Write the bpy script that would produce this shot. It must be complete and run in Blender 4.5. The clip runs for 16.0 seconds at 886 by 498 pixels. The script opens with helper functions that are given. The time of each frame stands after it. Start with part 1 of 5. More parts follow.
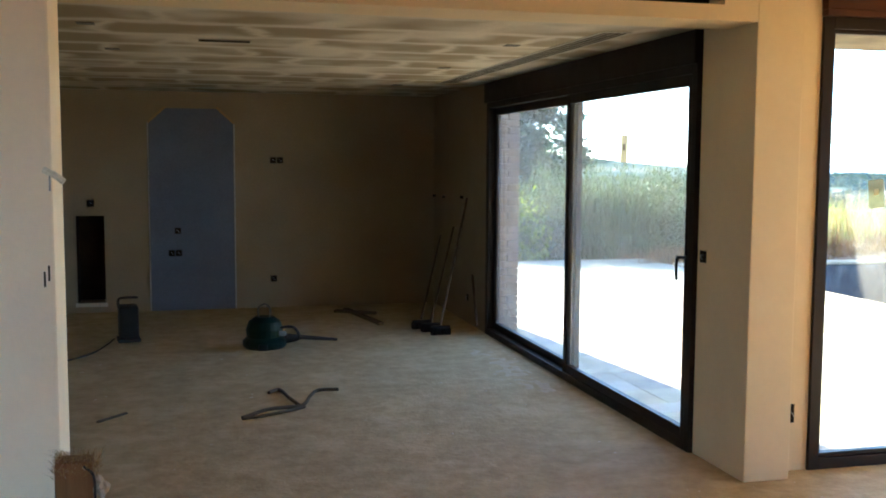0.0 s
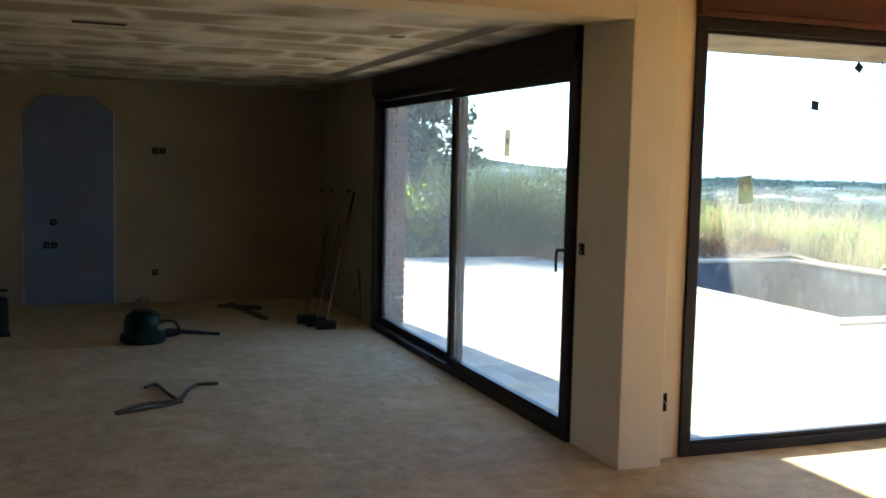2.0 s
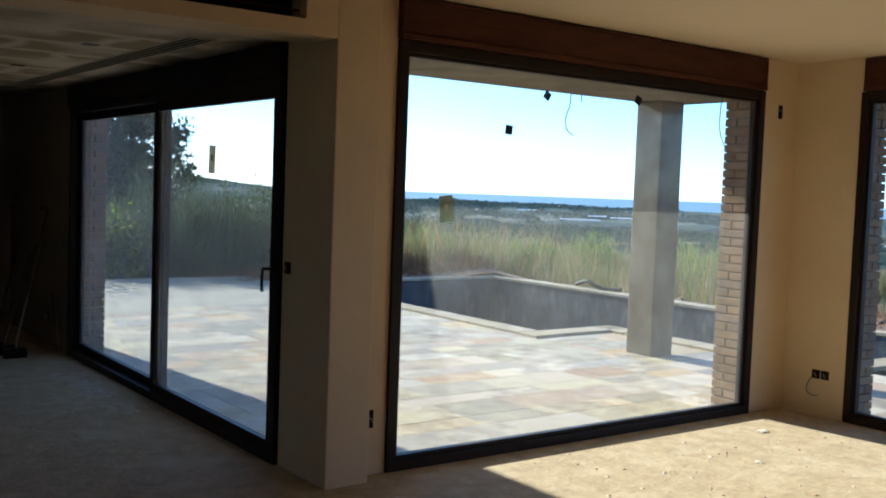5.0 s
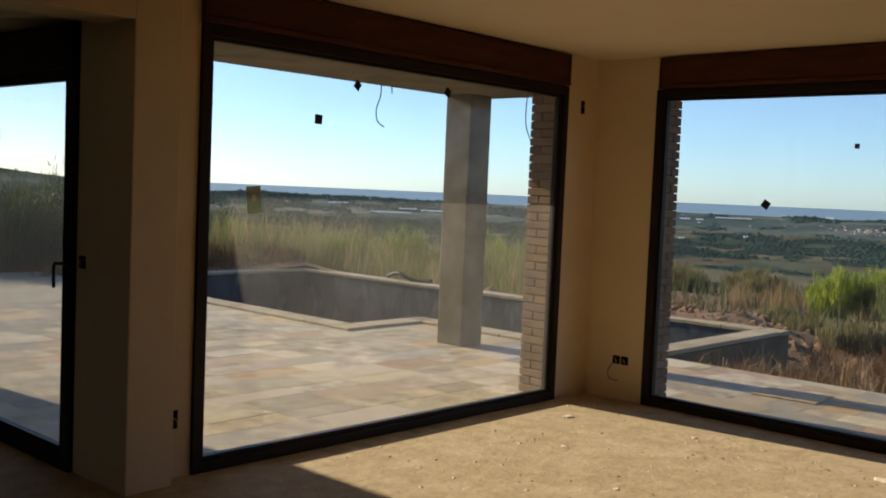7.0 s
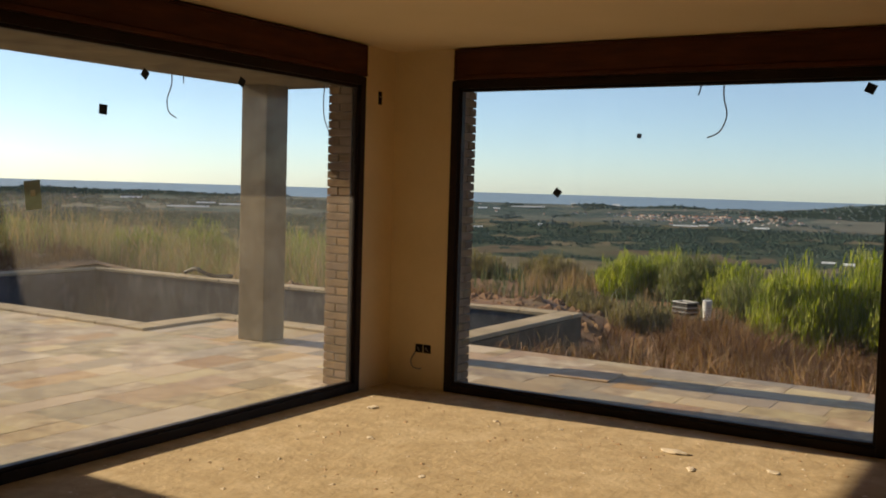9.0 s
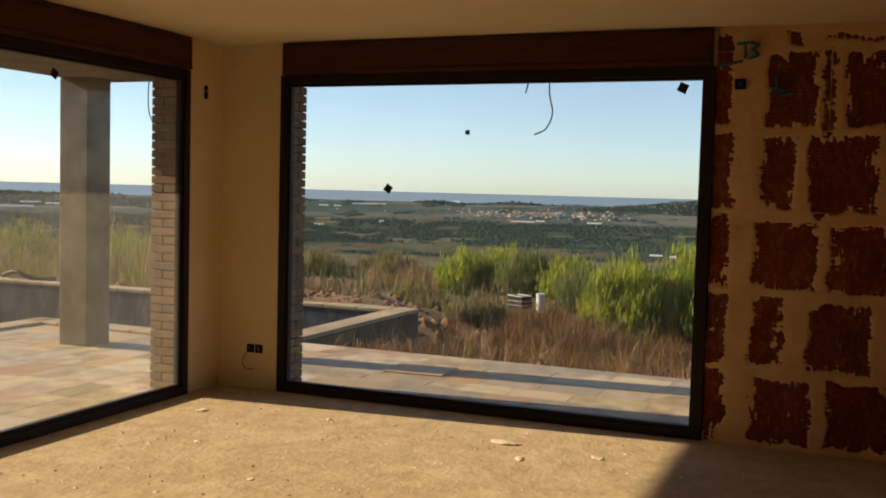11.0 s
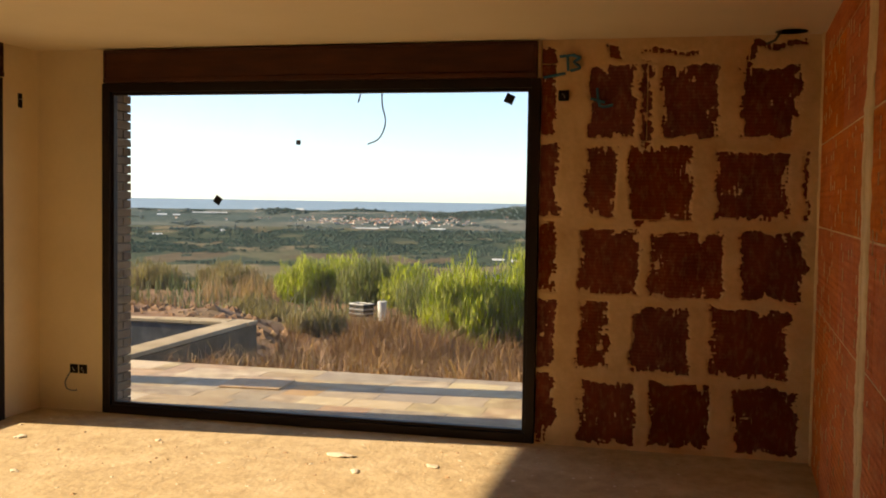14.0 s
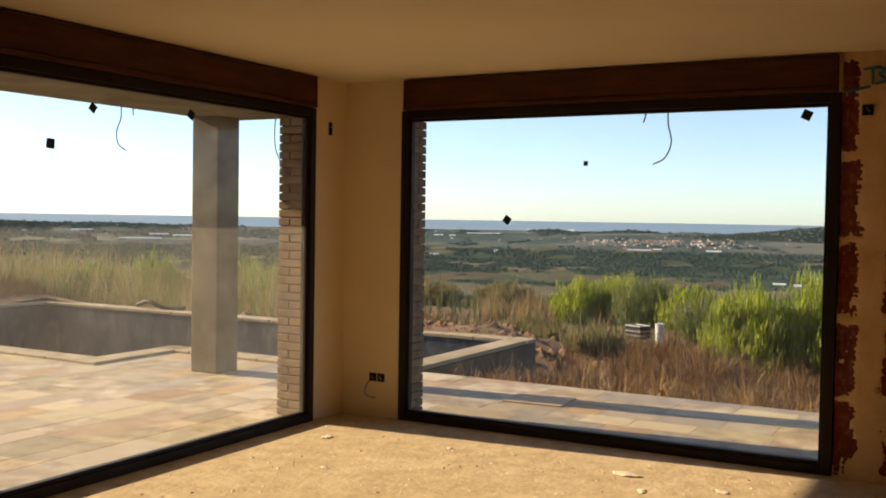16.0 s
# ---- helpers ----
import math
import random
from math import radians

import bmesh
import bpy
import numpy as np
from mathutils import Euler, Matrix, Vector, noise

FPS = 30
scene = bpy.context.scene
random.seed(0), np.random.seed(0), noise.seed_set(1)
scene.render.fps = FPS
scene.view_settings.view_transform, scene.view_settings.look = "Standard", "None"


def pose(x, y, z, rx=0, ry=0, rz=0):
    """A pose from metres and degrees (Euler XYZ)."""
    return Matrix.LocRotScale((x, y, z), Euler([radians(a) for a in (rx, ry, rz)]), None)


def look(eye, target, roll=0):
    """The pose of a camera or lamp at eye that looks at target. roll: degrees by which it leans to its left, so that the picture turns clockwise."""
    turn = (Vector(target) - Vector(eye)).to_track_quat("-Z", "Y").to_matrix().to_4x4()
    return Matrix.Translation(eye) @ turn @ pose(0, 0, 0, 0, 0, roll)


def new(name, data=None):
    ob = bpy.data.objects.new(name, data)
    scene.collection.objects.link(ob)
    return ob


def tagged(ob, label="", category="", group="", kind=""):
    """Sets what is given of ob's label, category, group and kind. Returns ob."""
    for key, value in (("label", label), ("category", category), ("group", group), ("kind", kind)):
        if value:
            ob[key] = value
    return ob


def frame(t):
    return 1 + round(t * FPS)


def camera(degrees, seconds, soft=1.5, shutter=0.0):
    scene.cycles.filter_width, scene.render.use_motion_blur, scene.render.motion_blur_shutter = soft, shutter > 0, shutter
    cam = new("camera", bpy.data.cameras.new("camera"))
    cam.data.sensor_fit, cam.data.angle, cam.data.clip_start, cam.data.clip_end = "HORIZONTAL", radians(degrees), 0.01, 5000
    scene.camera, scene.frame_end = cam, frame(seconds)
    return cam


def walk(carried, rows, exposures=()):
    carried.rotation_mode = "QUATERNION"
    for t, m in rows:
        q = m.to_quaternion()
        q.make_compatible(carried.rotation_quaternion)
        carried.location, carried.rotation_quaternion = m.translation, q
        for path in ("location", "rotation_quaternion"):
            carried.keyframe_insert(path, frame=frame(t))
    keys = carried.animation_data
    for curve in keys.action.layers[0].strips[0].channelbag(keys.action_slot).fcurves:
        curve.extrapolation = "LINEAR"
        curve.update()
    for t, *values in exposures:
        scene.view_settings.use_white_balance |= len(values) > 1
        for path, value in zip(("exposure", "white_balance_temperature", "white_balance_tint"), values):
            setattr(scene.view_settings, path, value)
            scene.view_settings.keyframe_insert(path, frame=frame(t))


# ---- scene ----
cam = camera(47.9, 16.0, soft=1.9)
PATH = [
    (0, (-6.718, -4.513, 1.621), (-6.23, -2.582, 1.444), 0.3),
    (0.5, (-6.7, -4.526, 1.614), (-6.185, -2.602, 1.435), 0.5),
    (1, (-6.681, -4.522, 1.605), (-6.123, -2.609, 1.431), 0.7),
    (1.5, (-6.675, -4.522, 1.583), (-6.053, -2.629, 1.41), 1.0),
    (2, (-6.651, -4.512, 1.576), (-5.959, -2.644, 1.4), 1.3),
    (2.5, (-6.638, -4.509, 1.587), (-5.858, -2.675, 1.417), 1.1),
    (3, (-6.631, -4.519, 1.564), (-5.782, -2.715, 1.411), 1.1),
    (3.5, (-6.62, -4.512, 1.563), (-5.688, -2.748, 1.421), 1.1),
    (4, (-6.598, -4.508, 1.567), (-5.588, -2.786, 1.44), 1.0),
    (4.5, (-6.582, -4.508, 1.576), (-5.491, -2.837, 1.446), 1.6),
    (5, (-6.566, -4.499, 1.568), (-5.382, -2.892, 1.448), 2.1),
    (7.5, (-6.507, -4.428, 1.56), (-4.985, -3.137, 1.434), 2.2),
    (8, (-6.514, -4.419, 1.567), (-4.931, -3.204, 1.439), 2.0),
    (8.5, (-6.479, -4.429, 1.556), (-4.825, -3.311, 1.433), 2.1),
    (9, (-6.47, -4.427, 1.558), (-4.767, -3.385, 1.435), 1.7),
    (11.5, (-6.405, -4.485, 1.547), (-4.531, -3.795, 1.437), 1.7),
    (12, (-6.405, -4.478, 1.517), (-4.507, -3.857, 1.413), 1.8),
    (12.5, (-6.409, -4.491, 1.558), (-4.49, -3.942, 1.438), 1.6),
    (13, (-6.391, -4.508, 1.546), (-4.449, -4.042, 1.439), 1.5),
    (13.5, (-6.383, -4.52, 1.559), (-4.432, -4.093, 1.456), 1.1),
    (14, (-6.367, -4.546, 1.578), (-4.425, -4.08, 1.478), 0.9),
    (14.5, (-6.395, -4.562, 1.566), (-4.482, -3.983, 1.476), 0.8),
    (15, (-6.41, -4.535, 1.6), (-4.548, -3.81, 1.512), 0.8),
    (15.5, (-6.455, -4.5, 1.592), (-4.644, -3.656, 1.513), 1.2),
    (16, (-6.503, -4.486, 1.567), (-4.754, -3.517, 1.501), 0.9),
]

EXPOSURES = [(0, 4.28, 5280, -1), (1.5, 3.95, 5200, -1), (2.5, 3.38, 4950, 0), (3.5, 2.82, 4700, 1), (4.2, 2.5, 4700, 2), (5, 1.98, 4800, 3), (7.5, 1.03, 6300, 11), (9, 1.04, 6900, 13), (11.5, 1.35, 7200, 14), (12.5, 1.7, 7300, 13), (13.5, 1.92, 7500, 14), (14.5, 1.92, 7400, 14), (15.5, 1.80, 7250, 14), (16, 1.56, 7150, 14)]
walk(cam, [(t, look(eye, target, roll)) for t, eye, target, roll in PATH], EXPOSURES)

# ---- sky and sun ----
SUN_TRAVEL = Vector((0.10, -1.0, -0.41)).normalized()
SUN_ELEVATION = math.asin(-SUN_TRAVEL.z)
world = bpy.data.worlds.new("sky")
scene.world = world
world.use_nodes = True
wn = world.node_tree.nodes
sky = wn.new("ShaderNodeTexSky")
sky.sky_type, sky.sun_disc = "NISHITA", False
sky.sun_elevation = SUN_ELEVATION
sky.sun_rotation = math.atan2(-SUN_TRAVEL.x, -SUN_TRAVEL.y)
sky.air_density, sky.dust_density, sky.ozone_density = 0.7, 0.35, 3.4
haze = wn.new("ShaderNodeMix")
haze.data_type, haze.blend_type = "RGBA", "ADD"
haze.inputs[0].default_value, haze.inputs[7].default_value = 1.0, (0.70, 0.69, 0.67, 1)
world.node_tree.links.new(sky.outputs[0], haze.inputs[6])
world.node_tree.links.new(haze.outputs[2], wn["Background"].inputs[0])
wn["Background"].inputs[1].default_value = 0.075
sun = new("sun", bpy.data.lights.new("sun", "SUN"))
sun.data.energy, sun.data.angle, sun.data.color = 3.8, radians(0.53), (1.0, 0.81, 0.56)
sun.matrix_world = look((-2, 20, 9), Vector((-2, 20, 9)) + SUN_TRAVEL)

# ---- materials ----
def surf(name, dark, light, scale=3.0, rough=0.85, bump=0.25, grain=60.0, stain=None, stain_scale=0.8, stain_amount=0.5,
         piece=0.0, metal=0.0, stretch=(1, 1, 1), island=False, spec=0.5, alts=(), speck=0.16):
    """A two-scale surface: cloudy tone from dark to light, fine grain, large stains and relief, all in metres."""
    m = bpy.data.materials.new(name)
    m.use_nodes = True
    n, l = m.node_tree.nodes, m.node_tree.links
    b = n["Principled BSDF"]
    geo = n.new("ShaderNodeNewGeometry")
    mp = n.new("ShaderNodeMapping")
    mp.inputs["Scale"].default_value = stretch
    l.new(geo.outputs["Position"], mp.inputs["Vector"])

    def noise_at(s, detail=5.0, roughness=0.6):
        t = n.new("ShaderNodeTexNoise")
        t.inputs["Scale"].default_value, t.inputs["Detail"].default_value, t.inputs["Roughness"].default_value = s, detail, roughness
        l.new(mp.outputs[0], t.inputs["Vector"])
        return t.outputs["Fac"]

    def ramp(src, a, b_):
        r = n.new("ShaderNodeMapRange")
        r.inputs["From Min"].default_value, r.inputs["From Max"].default_value = a, b_
        l.new(src, r.inputs["Value"])
        return r.outputs[0]

    def mix(fac, a, b_, kind="MIX"):
        x = n.new("ShaderNodeMix")
        x.data_type, x.blend_type = "RGBA", kind
        for sock, v in ((x.inputs[0], fac), (x.inputs[6], a), (x.inputs[7], b_)):
            if isinstance(v, (tuple, list)):
                sock.default_value = (*v, 1)
            elif isinstance(v, float):
                sock.default_value = v
            else:
                l.new(v, sock)
        return x.outputs[2]

    col = mix(ramp(noise_at(scale), 0.3, 0.7), dark, light)
    fine = noise_at(grain, 3.0)
    g = n.new("ShaderNodeMapRange")
    g.inputs["To Min"].default_value, g.inputs["To Max"].default_value = 1 - speck, 1 + speck
    l.new(fine, g.inputs["Value"])
    sc = n.new("ShaderNodeVectorMath")
    sc.operation = "SCALE"
    l.new(col, sc.inputs[0])
    l.new(g.outputs[0], sc.inputs["Scale"])
    col = sc.outputs[0]
    if stain:
        f = ramp(noise_at(stain_scale, 6.0, 0.65), 0.5, 0.72)
        k = n.new("ShaderNodeMath")
        k.operation = "MULTIPLY"
        k.inputs[1].default_value = stain_amount
        l.new(f, k.inputs[0])
        col = mix(k.outputs[0], col, stain)
    if piece:
        if island:
            src = geo.outputs["Random Per Island"]
        else:
            src = n.new("ShaderNodeObjectInfo").outputs["Random"]
        h = n.new("ShaderNodeHueSaturation")
        w = n.new("ShaderNodeTexWhiteNoise")
        w.noise_dimensions = "1D"
        l.new(src, w.inputs["W"])
        for k, other in enumerate(alts):
            w2, r0 = n.new("ShaderNodeTexWhiteNoise"), n.new("ShaderNodeMapRange")
            w2.noise_dimensions = "2D"
            cb = n.new("ShaderNodeCombineXYZ")
            cb.inputs[1].default_value = 3.7 * k + 1
            l.new(src, cb.inputs[0])
            l.new(cb.outputs[0], w2.inputs["Vector"])
            r0.inputs["From Min"].default_value, r0.inputs["To Max"].default_value = 0.5, 0.65
            l.new(w2.outputs[0], r0.inputs["Value"])
            col = mix(r0.outputs[0], col, other)
        r1 = n.new("ShaderNodeMapRange")
        r1.inputs["To Min"].default_value, r1.inputs["To Max"].default_value = 1 - piece, 1 + piece
        l.new(src, r1.inputs["Value"])
        l.new(r1.outputs[0], h.inputs["Value"])
        r2 = n.new("ShaderNodeMapRange")
        r2.inputs["To Min"].default_value, r2.inputs["To Max"].default_value = 0.5 - 0.05 * piece, 0.5 + 0.05 * piece
        l.new(w.outputs[0], r2.inputs["Value"])
        l.new(r2.outputs[0], h.inputs["Hue"])
        r3 = n.new("ShaderNodeMapRange")
        r3.inputs["To Min"].default_value, r3.inputs["To Max"].default_value = 1 - 1.2 * piece, 1 + 0.5 * piece
        l.new(w.outputs[0], r3.inputs["Value"])
        l.new(r3.outputs[0], h.inputs["Saturation"])
        l.new(col, h.inputs["Color"])
        col = h.outputs[0]
    l.new(col, b.inputs["Base Color"])
    rr = n.new("ShaderNodeMapRange")
    rr.inputs["To Min"].default_value, rr.inputs["To Max"].default_value = max(rough - 0.12, 0.05), min(rough + 0.1, 1.0)
    l.new(noise_at(scale * 2.3), rr.inputs["Value"])
    l.new(rr.outputs[0], b.inputs["Roughness"])
    b.inputs["Metallic"].default_value = metal
    b.inputs["Specular IOR Level"].default_value = spec
    if bump:
        bp = n.new("ShaderNodeBump")
        bp.inputs["Strength"].default_value, bp.inputs["Distance"].default_value = bump, 0.01
        l.new(fine, bp.inputs["Height"])
        l.new(bp.outputs[0], b.inputs["Normal"])
    return m


def leafy(name, dark, light, scale=2.5, rough=0.6, through_light=0.35):
    """Leaves and blades: colour by clump and by piece, some light passing through."""
    m = surf(name, dark, light, scale=scale, rough=rough, bump=0.0, grain=9.0, piece=0.28, island=True, spec=0.25)
    n, l = m.node_tree.nodes, m.node_tree.links
    b, out = n["Principled BSDF"], n["Material Output"]
    src = b.inputs["Base Color"].links[0].from_socket
    tr = n.new("ShaderNodeBsdfTranslucent")
    mx = n.new("ShaderNodeMixShader")
    mx.inputs[0].default_value = through_light
    l.new(src, tr.inputs[0])
    l.new(b.outputs[0], mx.inputs[1])
    l.new(tr.outputs[0], mx.inputs[2])
    l.new(mx.outputs[0], out.inputs[0])
    return m


def pane_glass(name, dust=0.03):
    """Clear glazing: light passes straight, the rest mirrors by angle; a thin uneven film of building dust."""
    m = bpy.data.materials.new(name)
    m.use_nodes = True
    n, l = m.node_tree.nodes, m.node_tree.links
    n.remove(n["Principled BSDF"])
    out = n["Material Output"]
    tr, gl, df = n.new("ShaderNodeBsdfTransparent"), n.new("ShaderNodeBsdfGlossy"), n.new("ShaderNodeBsdfDiffuse")
    tr.inputs[0].default_value = (0.93, 0.96, 0.95, 1)
    gl.inputs["Roughness"].default_value = 0.02
    df.inputs[0].default_value = (0.75, 0.75, 0.72, 1)
    lw, pw, fr = n.new("ShaderNodeLayerWeight"), n.new("ShaderNodeMath"), n.new("ShaderNodeMapRange")
    lw.inputs[0].default_value = 0.5
    pw.operation, pw.inputs[1].default_value = "POWER", 5.0
    fr.inputs["To Min"].default_value, fr.inputs["To Max"].default_value = 0.012, 0.9
    l.new(lw.outputs["Facing"], pw.inputs[0])
    l.new(pw.outputs[0], fr.inputs["Value"])
    a, c = n.new("ShaderNodeMixShader"), n.new("ShaderNodeMixShader")
    l.new(fr.outputs[0], a.inputs[0])
    l.new(tr.outputs[0], a.inputs[1])
    l.new(gl.outputs[0], a.inputs[2])
    geo, t, r = n.new("ShaderNodeNewGeometry"), n.new("ShaderNodeTexNoise"), n.new("ShaderNodeMapRange")
    t.inputs["Scale"].default_value, t.inputs["Detail"].default_value = 2.2, 6
    r.inputs["From Min"].default_value, r.inputs["From Max"].default_value = 0.3, 0.75
    r.inputs["To Min"].default_value, r.inputs["To Max"].default_value = dust * 0.75, dust * 1.3
    l.new(geo.outputs["Position"], t.inputs["Vector"])
    l.new(t.outputs["Fac"], r.inputs["Value"])
    l.new(r.outputs[0], c.inputs[0])
    l.new(a.outputs[0], c.inputs[1])
    tl, both = n.new("ShaderNodeBsdfTranslucent"), n.new("ShaderNodeMixShader")
    tl.inputs[0].default_value = (0.8, 0.78, 0.74, 1)
    both.inputs[0].default_value = 0.6
    l.new(df.outputs[0], both.inputs[1])
    l.new(tl.outputs[0], both.inputs[2])
    l.new(both.outputs[0], c.inputs[2])
    l.new(c.outputs[0], out.inputs[0])
    return m


M_FLOOR = surf("screed", (0.365, 0.283, 0.164), (0.515, 0.41, 0.25), 8.0, 0.92, 0.55, 24, (0.66, 0.56, 0.38), 2.3, 0.5, spec=0.2, speck=0.14)
M_PLASTER = surf("cream_plaster", (0.68, 0.54, 0.335), (0.76, 0.62, 0.40), 1.3, 0.92, 0.08, 30, (0.60, 0.46, 0.28), 0.7, 0.4, spec=0.2, speck=0.03)
# Plaster of the back room walls, darker than the cream plaster
M_DARKPLASTER = surf("dark_plaster", (0.26, 0.205, 0.135), (0.33, 0.265, 0.18), 1.1, 0.95, 0.3, 50, (0.28, 0.22, 0.15), 0.5, 0.4)
M_CEILING = surf("ceiling_paint", (0.64, 0.52, 0.34), (0.70, 0.57, 0.39), 0.9, 0.92, 0.05, 40, spec=0.2, speck=0.02)
M_BOARD = surf("plasterboard_grey", (0.30, 0.26, 0.20), (0.36, 0.31, 0.24), 2.0, 0.9, 0.1, 60)
M_FILLER = surf("joint_filler", (0.50, 0.45, 0.36), (0.58, 0.52, 0.42), 2.5, 0.9, 0.2, 50)
M_BLUE = surf("blue_board", (0.125, 0.145, 0.205), (0.165, 0.19, 0.26), 2.0, 0.9, 0.1, 50, spec=0.2)
M_FRAME = surf("dark_aluminium", (0.014, 0.008, 0.006), (0.022, 0.013, 0.009), 4.0, 0.5, 0.05, 80, spec=0.2)
M_BOX = surf("stained_box_wood", (0.050, 0.014, 0.006), (0.095, 0.030, 0.011), 3.0, 0.6, 0.2, 90, (0.035, 0.010, 0.005), 1.2, 0.5, stretch=(1, 1, 6), spec=0.25)
M_GLASS = pane_glass("window_glass", 0.024)
M_POOLGLASS = pane_glass("pool_window_glass", 0.028)
M_DIRTY = pane_glass("dusty_glass", 0.10)
M_BLACK = surf("black_plastic", (0.010, 0.010, 0.010), (0.02, 0.02, 0.02), 5.0, 0.65, 0.1, 80, spec=0.2)
# Near black in place of the shade inside slots, ducts, boxes and niche
M_DARK = surf("recess_shade", (0.015, 0.012, 0.010), (0.03, 0.022, 0.016), 3.0, 0.95, 0.2, 40, spec=0.02)
M_CONCRETE = surf("concrete", (0.125, 0.102, 0.07), (0.25, 0.21, 0.15), 3.4, 0.9, 0.5, 45, (0.11, 0.095, 0.07), 1.6, 0.7, spec=0.25)
M_CLAY = surf("hollow_clay", (0.105, 0.019, 0.007), (0.20, 0.040, 0.013), 2.6, 0.9, 0.35, 30, (0.50, 0.33, 0.17), 12.0, 0.26, piece=0.10, stretch=(3, 3, 1.4), spec=0.15, speck=0.25)
M_CLAY_ORANGE = surf("orange_clay", (0.40, 0.085, 0.011), (0.60, 0.155, 0.022), 1.6, 0.9, 0.8, 16, (0.52, 0.29, 0.13), 4.5, 0.25, piece=0.05, stretch=(1.5, 1, 4), spec=0.15, speck=0.28)
M_DAUB = surf("plaster_daub", (0.58, 0.385, 0.195), (0.72, 0.51, 0.285), 4.0, 0.92, 0.2, 35, (0.46, 0.28, 0.135), 2.5, 0.55, spec=0.15, speck=0.10)
M_BRICK = surf("face_brick", (0.15, 0.088, 0.048), (0.235, 0.148, 0.084), 6.0, 0.88, 0.5, 90, (0.24, 0.15, 0.09), 3.0, 0.5, piece=0.16)
M_MORTAR = surf("mortar", (0.15, 0.105, 0.068), (0.21, 0.15, 0.10), 5.0, 0.95, 0.5, 80)
M_PAVER = surf("stone_paver", (0.25, 0.175, 0.105), (0.56, 0.45, 0.285), 5.5, 0.64, 0.5, 22, (0.21, 0.125, 0.07), 2.6, 0.85, piece=0.20, spec=0.36, speck=0.24, alts=((0.42, 0.22, 0.10), (0.25, 0.22, 0.19), (0.54, 0.44, 0.29)))
M_JOINT = surf("paver_joint", (0.33, 0.255, 0.165), (0.50, 0.41, 0.275), 4.2, 0.95, 0.3, 60, spec=0.1)
M_COPING = surf("coping_stone", (0.30, 0.23, 0.145), (0.43, 0.345, 0.235), 3.0, 0.88, 0.4, 50, (0.28, 0.21, 0.14), 1.5, 0.5, piece=0.08, spec=0.2)
M_POOL = surf("pool_render", (0.028, 0.034, 0.046), (0.075, 0.085, 0.10), 3.0, 0.9, 0.5, 30, (0.19, 0.19, 0.19), 4.2, 0.65, stretch=(1, 1, 0.5), spec=0.2)
M_WALLFACE = surf("stained_concrete", (0.085, 0.068, 0.048), (0.15, 0.122, 0.088), 2.5, 0.92, 0.4, 40, (0.06, 0.05, 0.04), 1.2, 0.5, spec=0.15)
# Pale blue base colour includes the haze over the water
M_SEA = surf("sea_water", (0.14, 0.22, 0.31), (0.19, 0.28, 0.37), 0.004, 0.62, 0.0, 0.02, stretch=(1, 0.3, 1), spec=0.35)
M_LEAF = leafy("shrub_leaf", (0.12, 0.17, 0.010), (0.41, 0.44, 0.026), 3.2, through_light=0.58)
M_LEAF_DULL = leafy("dull_leaf", (0.05, 0.075, 0.03), (0.11, 0.13, 0.05), 1.2)
M_LEAF_MID = leafy("olive_leaf", (0.10, 0.13, 0.03), (0.22, 0.23, 0.06), 1.6, through_light=0.4)
M_LEAF_DRY = leafy("half_dry_leaf", (0.13, 0.115, 0.04), (0.30, 0.24, 0.09), 2.0, through_light=0.35)
# Plaster of the stub wall, a little paler than the cream plaster
M_STUB = surf("pale_plaster", (0.77, 0.63, 0.44), (0.84, 0.70, 0.50), 2.2, 0.9, 0.12, 40, (0.66, 0.58, 0.46), 1.5, 0.45, spec=0.2, speck=0.04)
M_TREE = leafy("tree_leaf", (0.025, 0.045, 0.02), (0.06, 0.09, 0.035), 1.0, through_light=0.2)
M_STRAW = leafy("dry_grass", (0.21, 0.125, 0.05), (0.44, 0.29, 0.125), 0.9, through_light=0.3)
M_LEAF_BANK = leafy("bank_leaf", (0.10, 0.15, 0.018), (0.26, 0.30, 0.045), 2.0, through_light=0.42)
M_GREENGRASS = leafy("green_grass", (0.10, 0.14, 0.025), (0.25, 0.27, 0.06), 0.6, through_light=0.3)
M_WEED = leafy("brown_weed", (0.075, 0.030, 0.008), (0.31, 0.155, 0.048), 2.4, through_light=0.2)
M_BARK = surf("bark", (0.05, 0.04, 0.03), (0.12, 0.09, 0.07), 6.0, 0.9, 0.6, 40)
# Haze is put into both woods' colours, paler and bluer in the far copy
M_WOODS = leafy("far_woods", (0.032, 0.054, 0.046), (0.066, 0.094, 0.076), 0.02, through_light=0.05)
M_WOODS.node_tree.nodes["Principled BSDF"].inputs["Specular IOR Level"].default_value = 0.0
M_WOODS_HAZED = leafy("coastal_woods", (0.062, 0.088, 0.092), (0.092, 0.118, 0.118), 0.02, through_light=0.05)
M_WOODS_HAZED.node_tree.nodes["Principled BSDF"].inputs["Specular IOR Level"].default_value = 0.0
# Ground under the woods: the trees' shade is put into its dark colour
M_WOODFLOOR_SHADE = surf("wood_floor_shade", (0.018, 0.030, 0.028), (0.040, 0.058, 0.052), 0.05, 0.95, 0.0, 0.4, spec=0.0)
M_WHITEWALL = surf("limewash", (0.40, 0.39, 0.38), (0.54, 0.53, 0.51), 0.1, 0.9, 0.0, 2.0)
M_ROOFTILE = surf("roof_tile", (0.32, 0.15, 0.09), (0.42, 0.22, 0.14), 0.1, 0.9, 0.0, 2.0)
M_EARTH = surf("red_earth", (0.105, 0.050, 0.024), (0.23, 0.112, 0.052), 1.3, 0.95, 0.8, 12, (0.17, 0.14, 0.065), 0.5, 0.6)



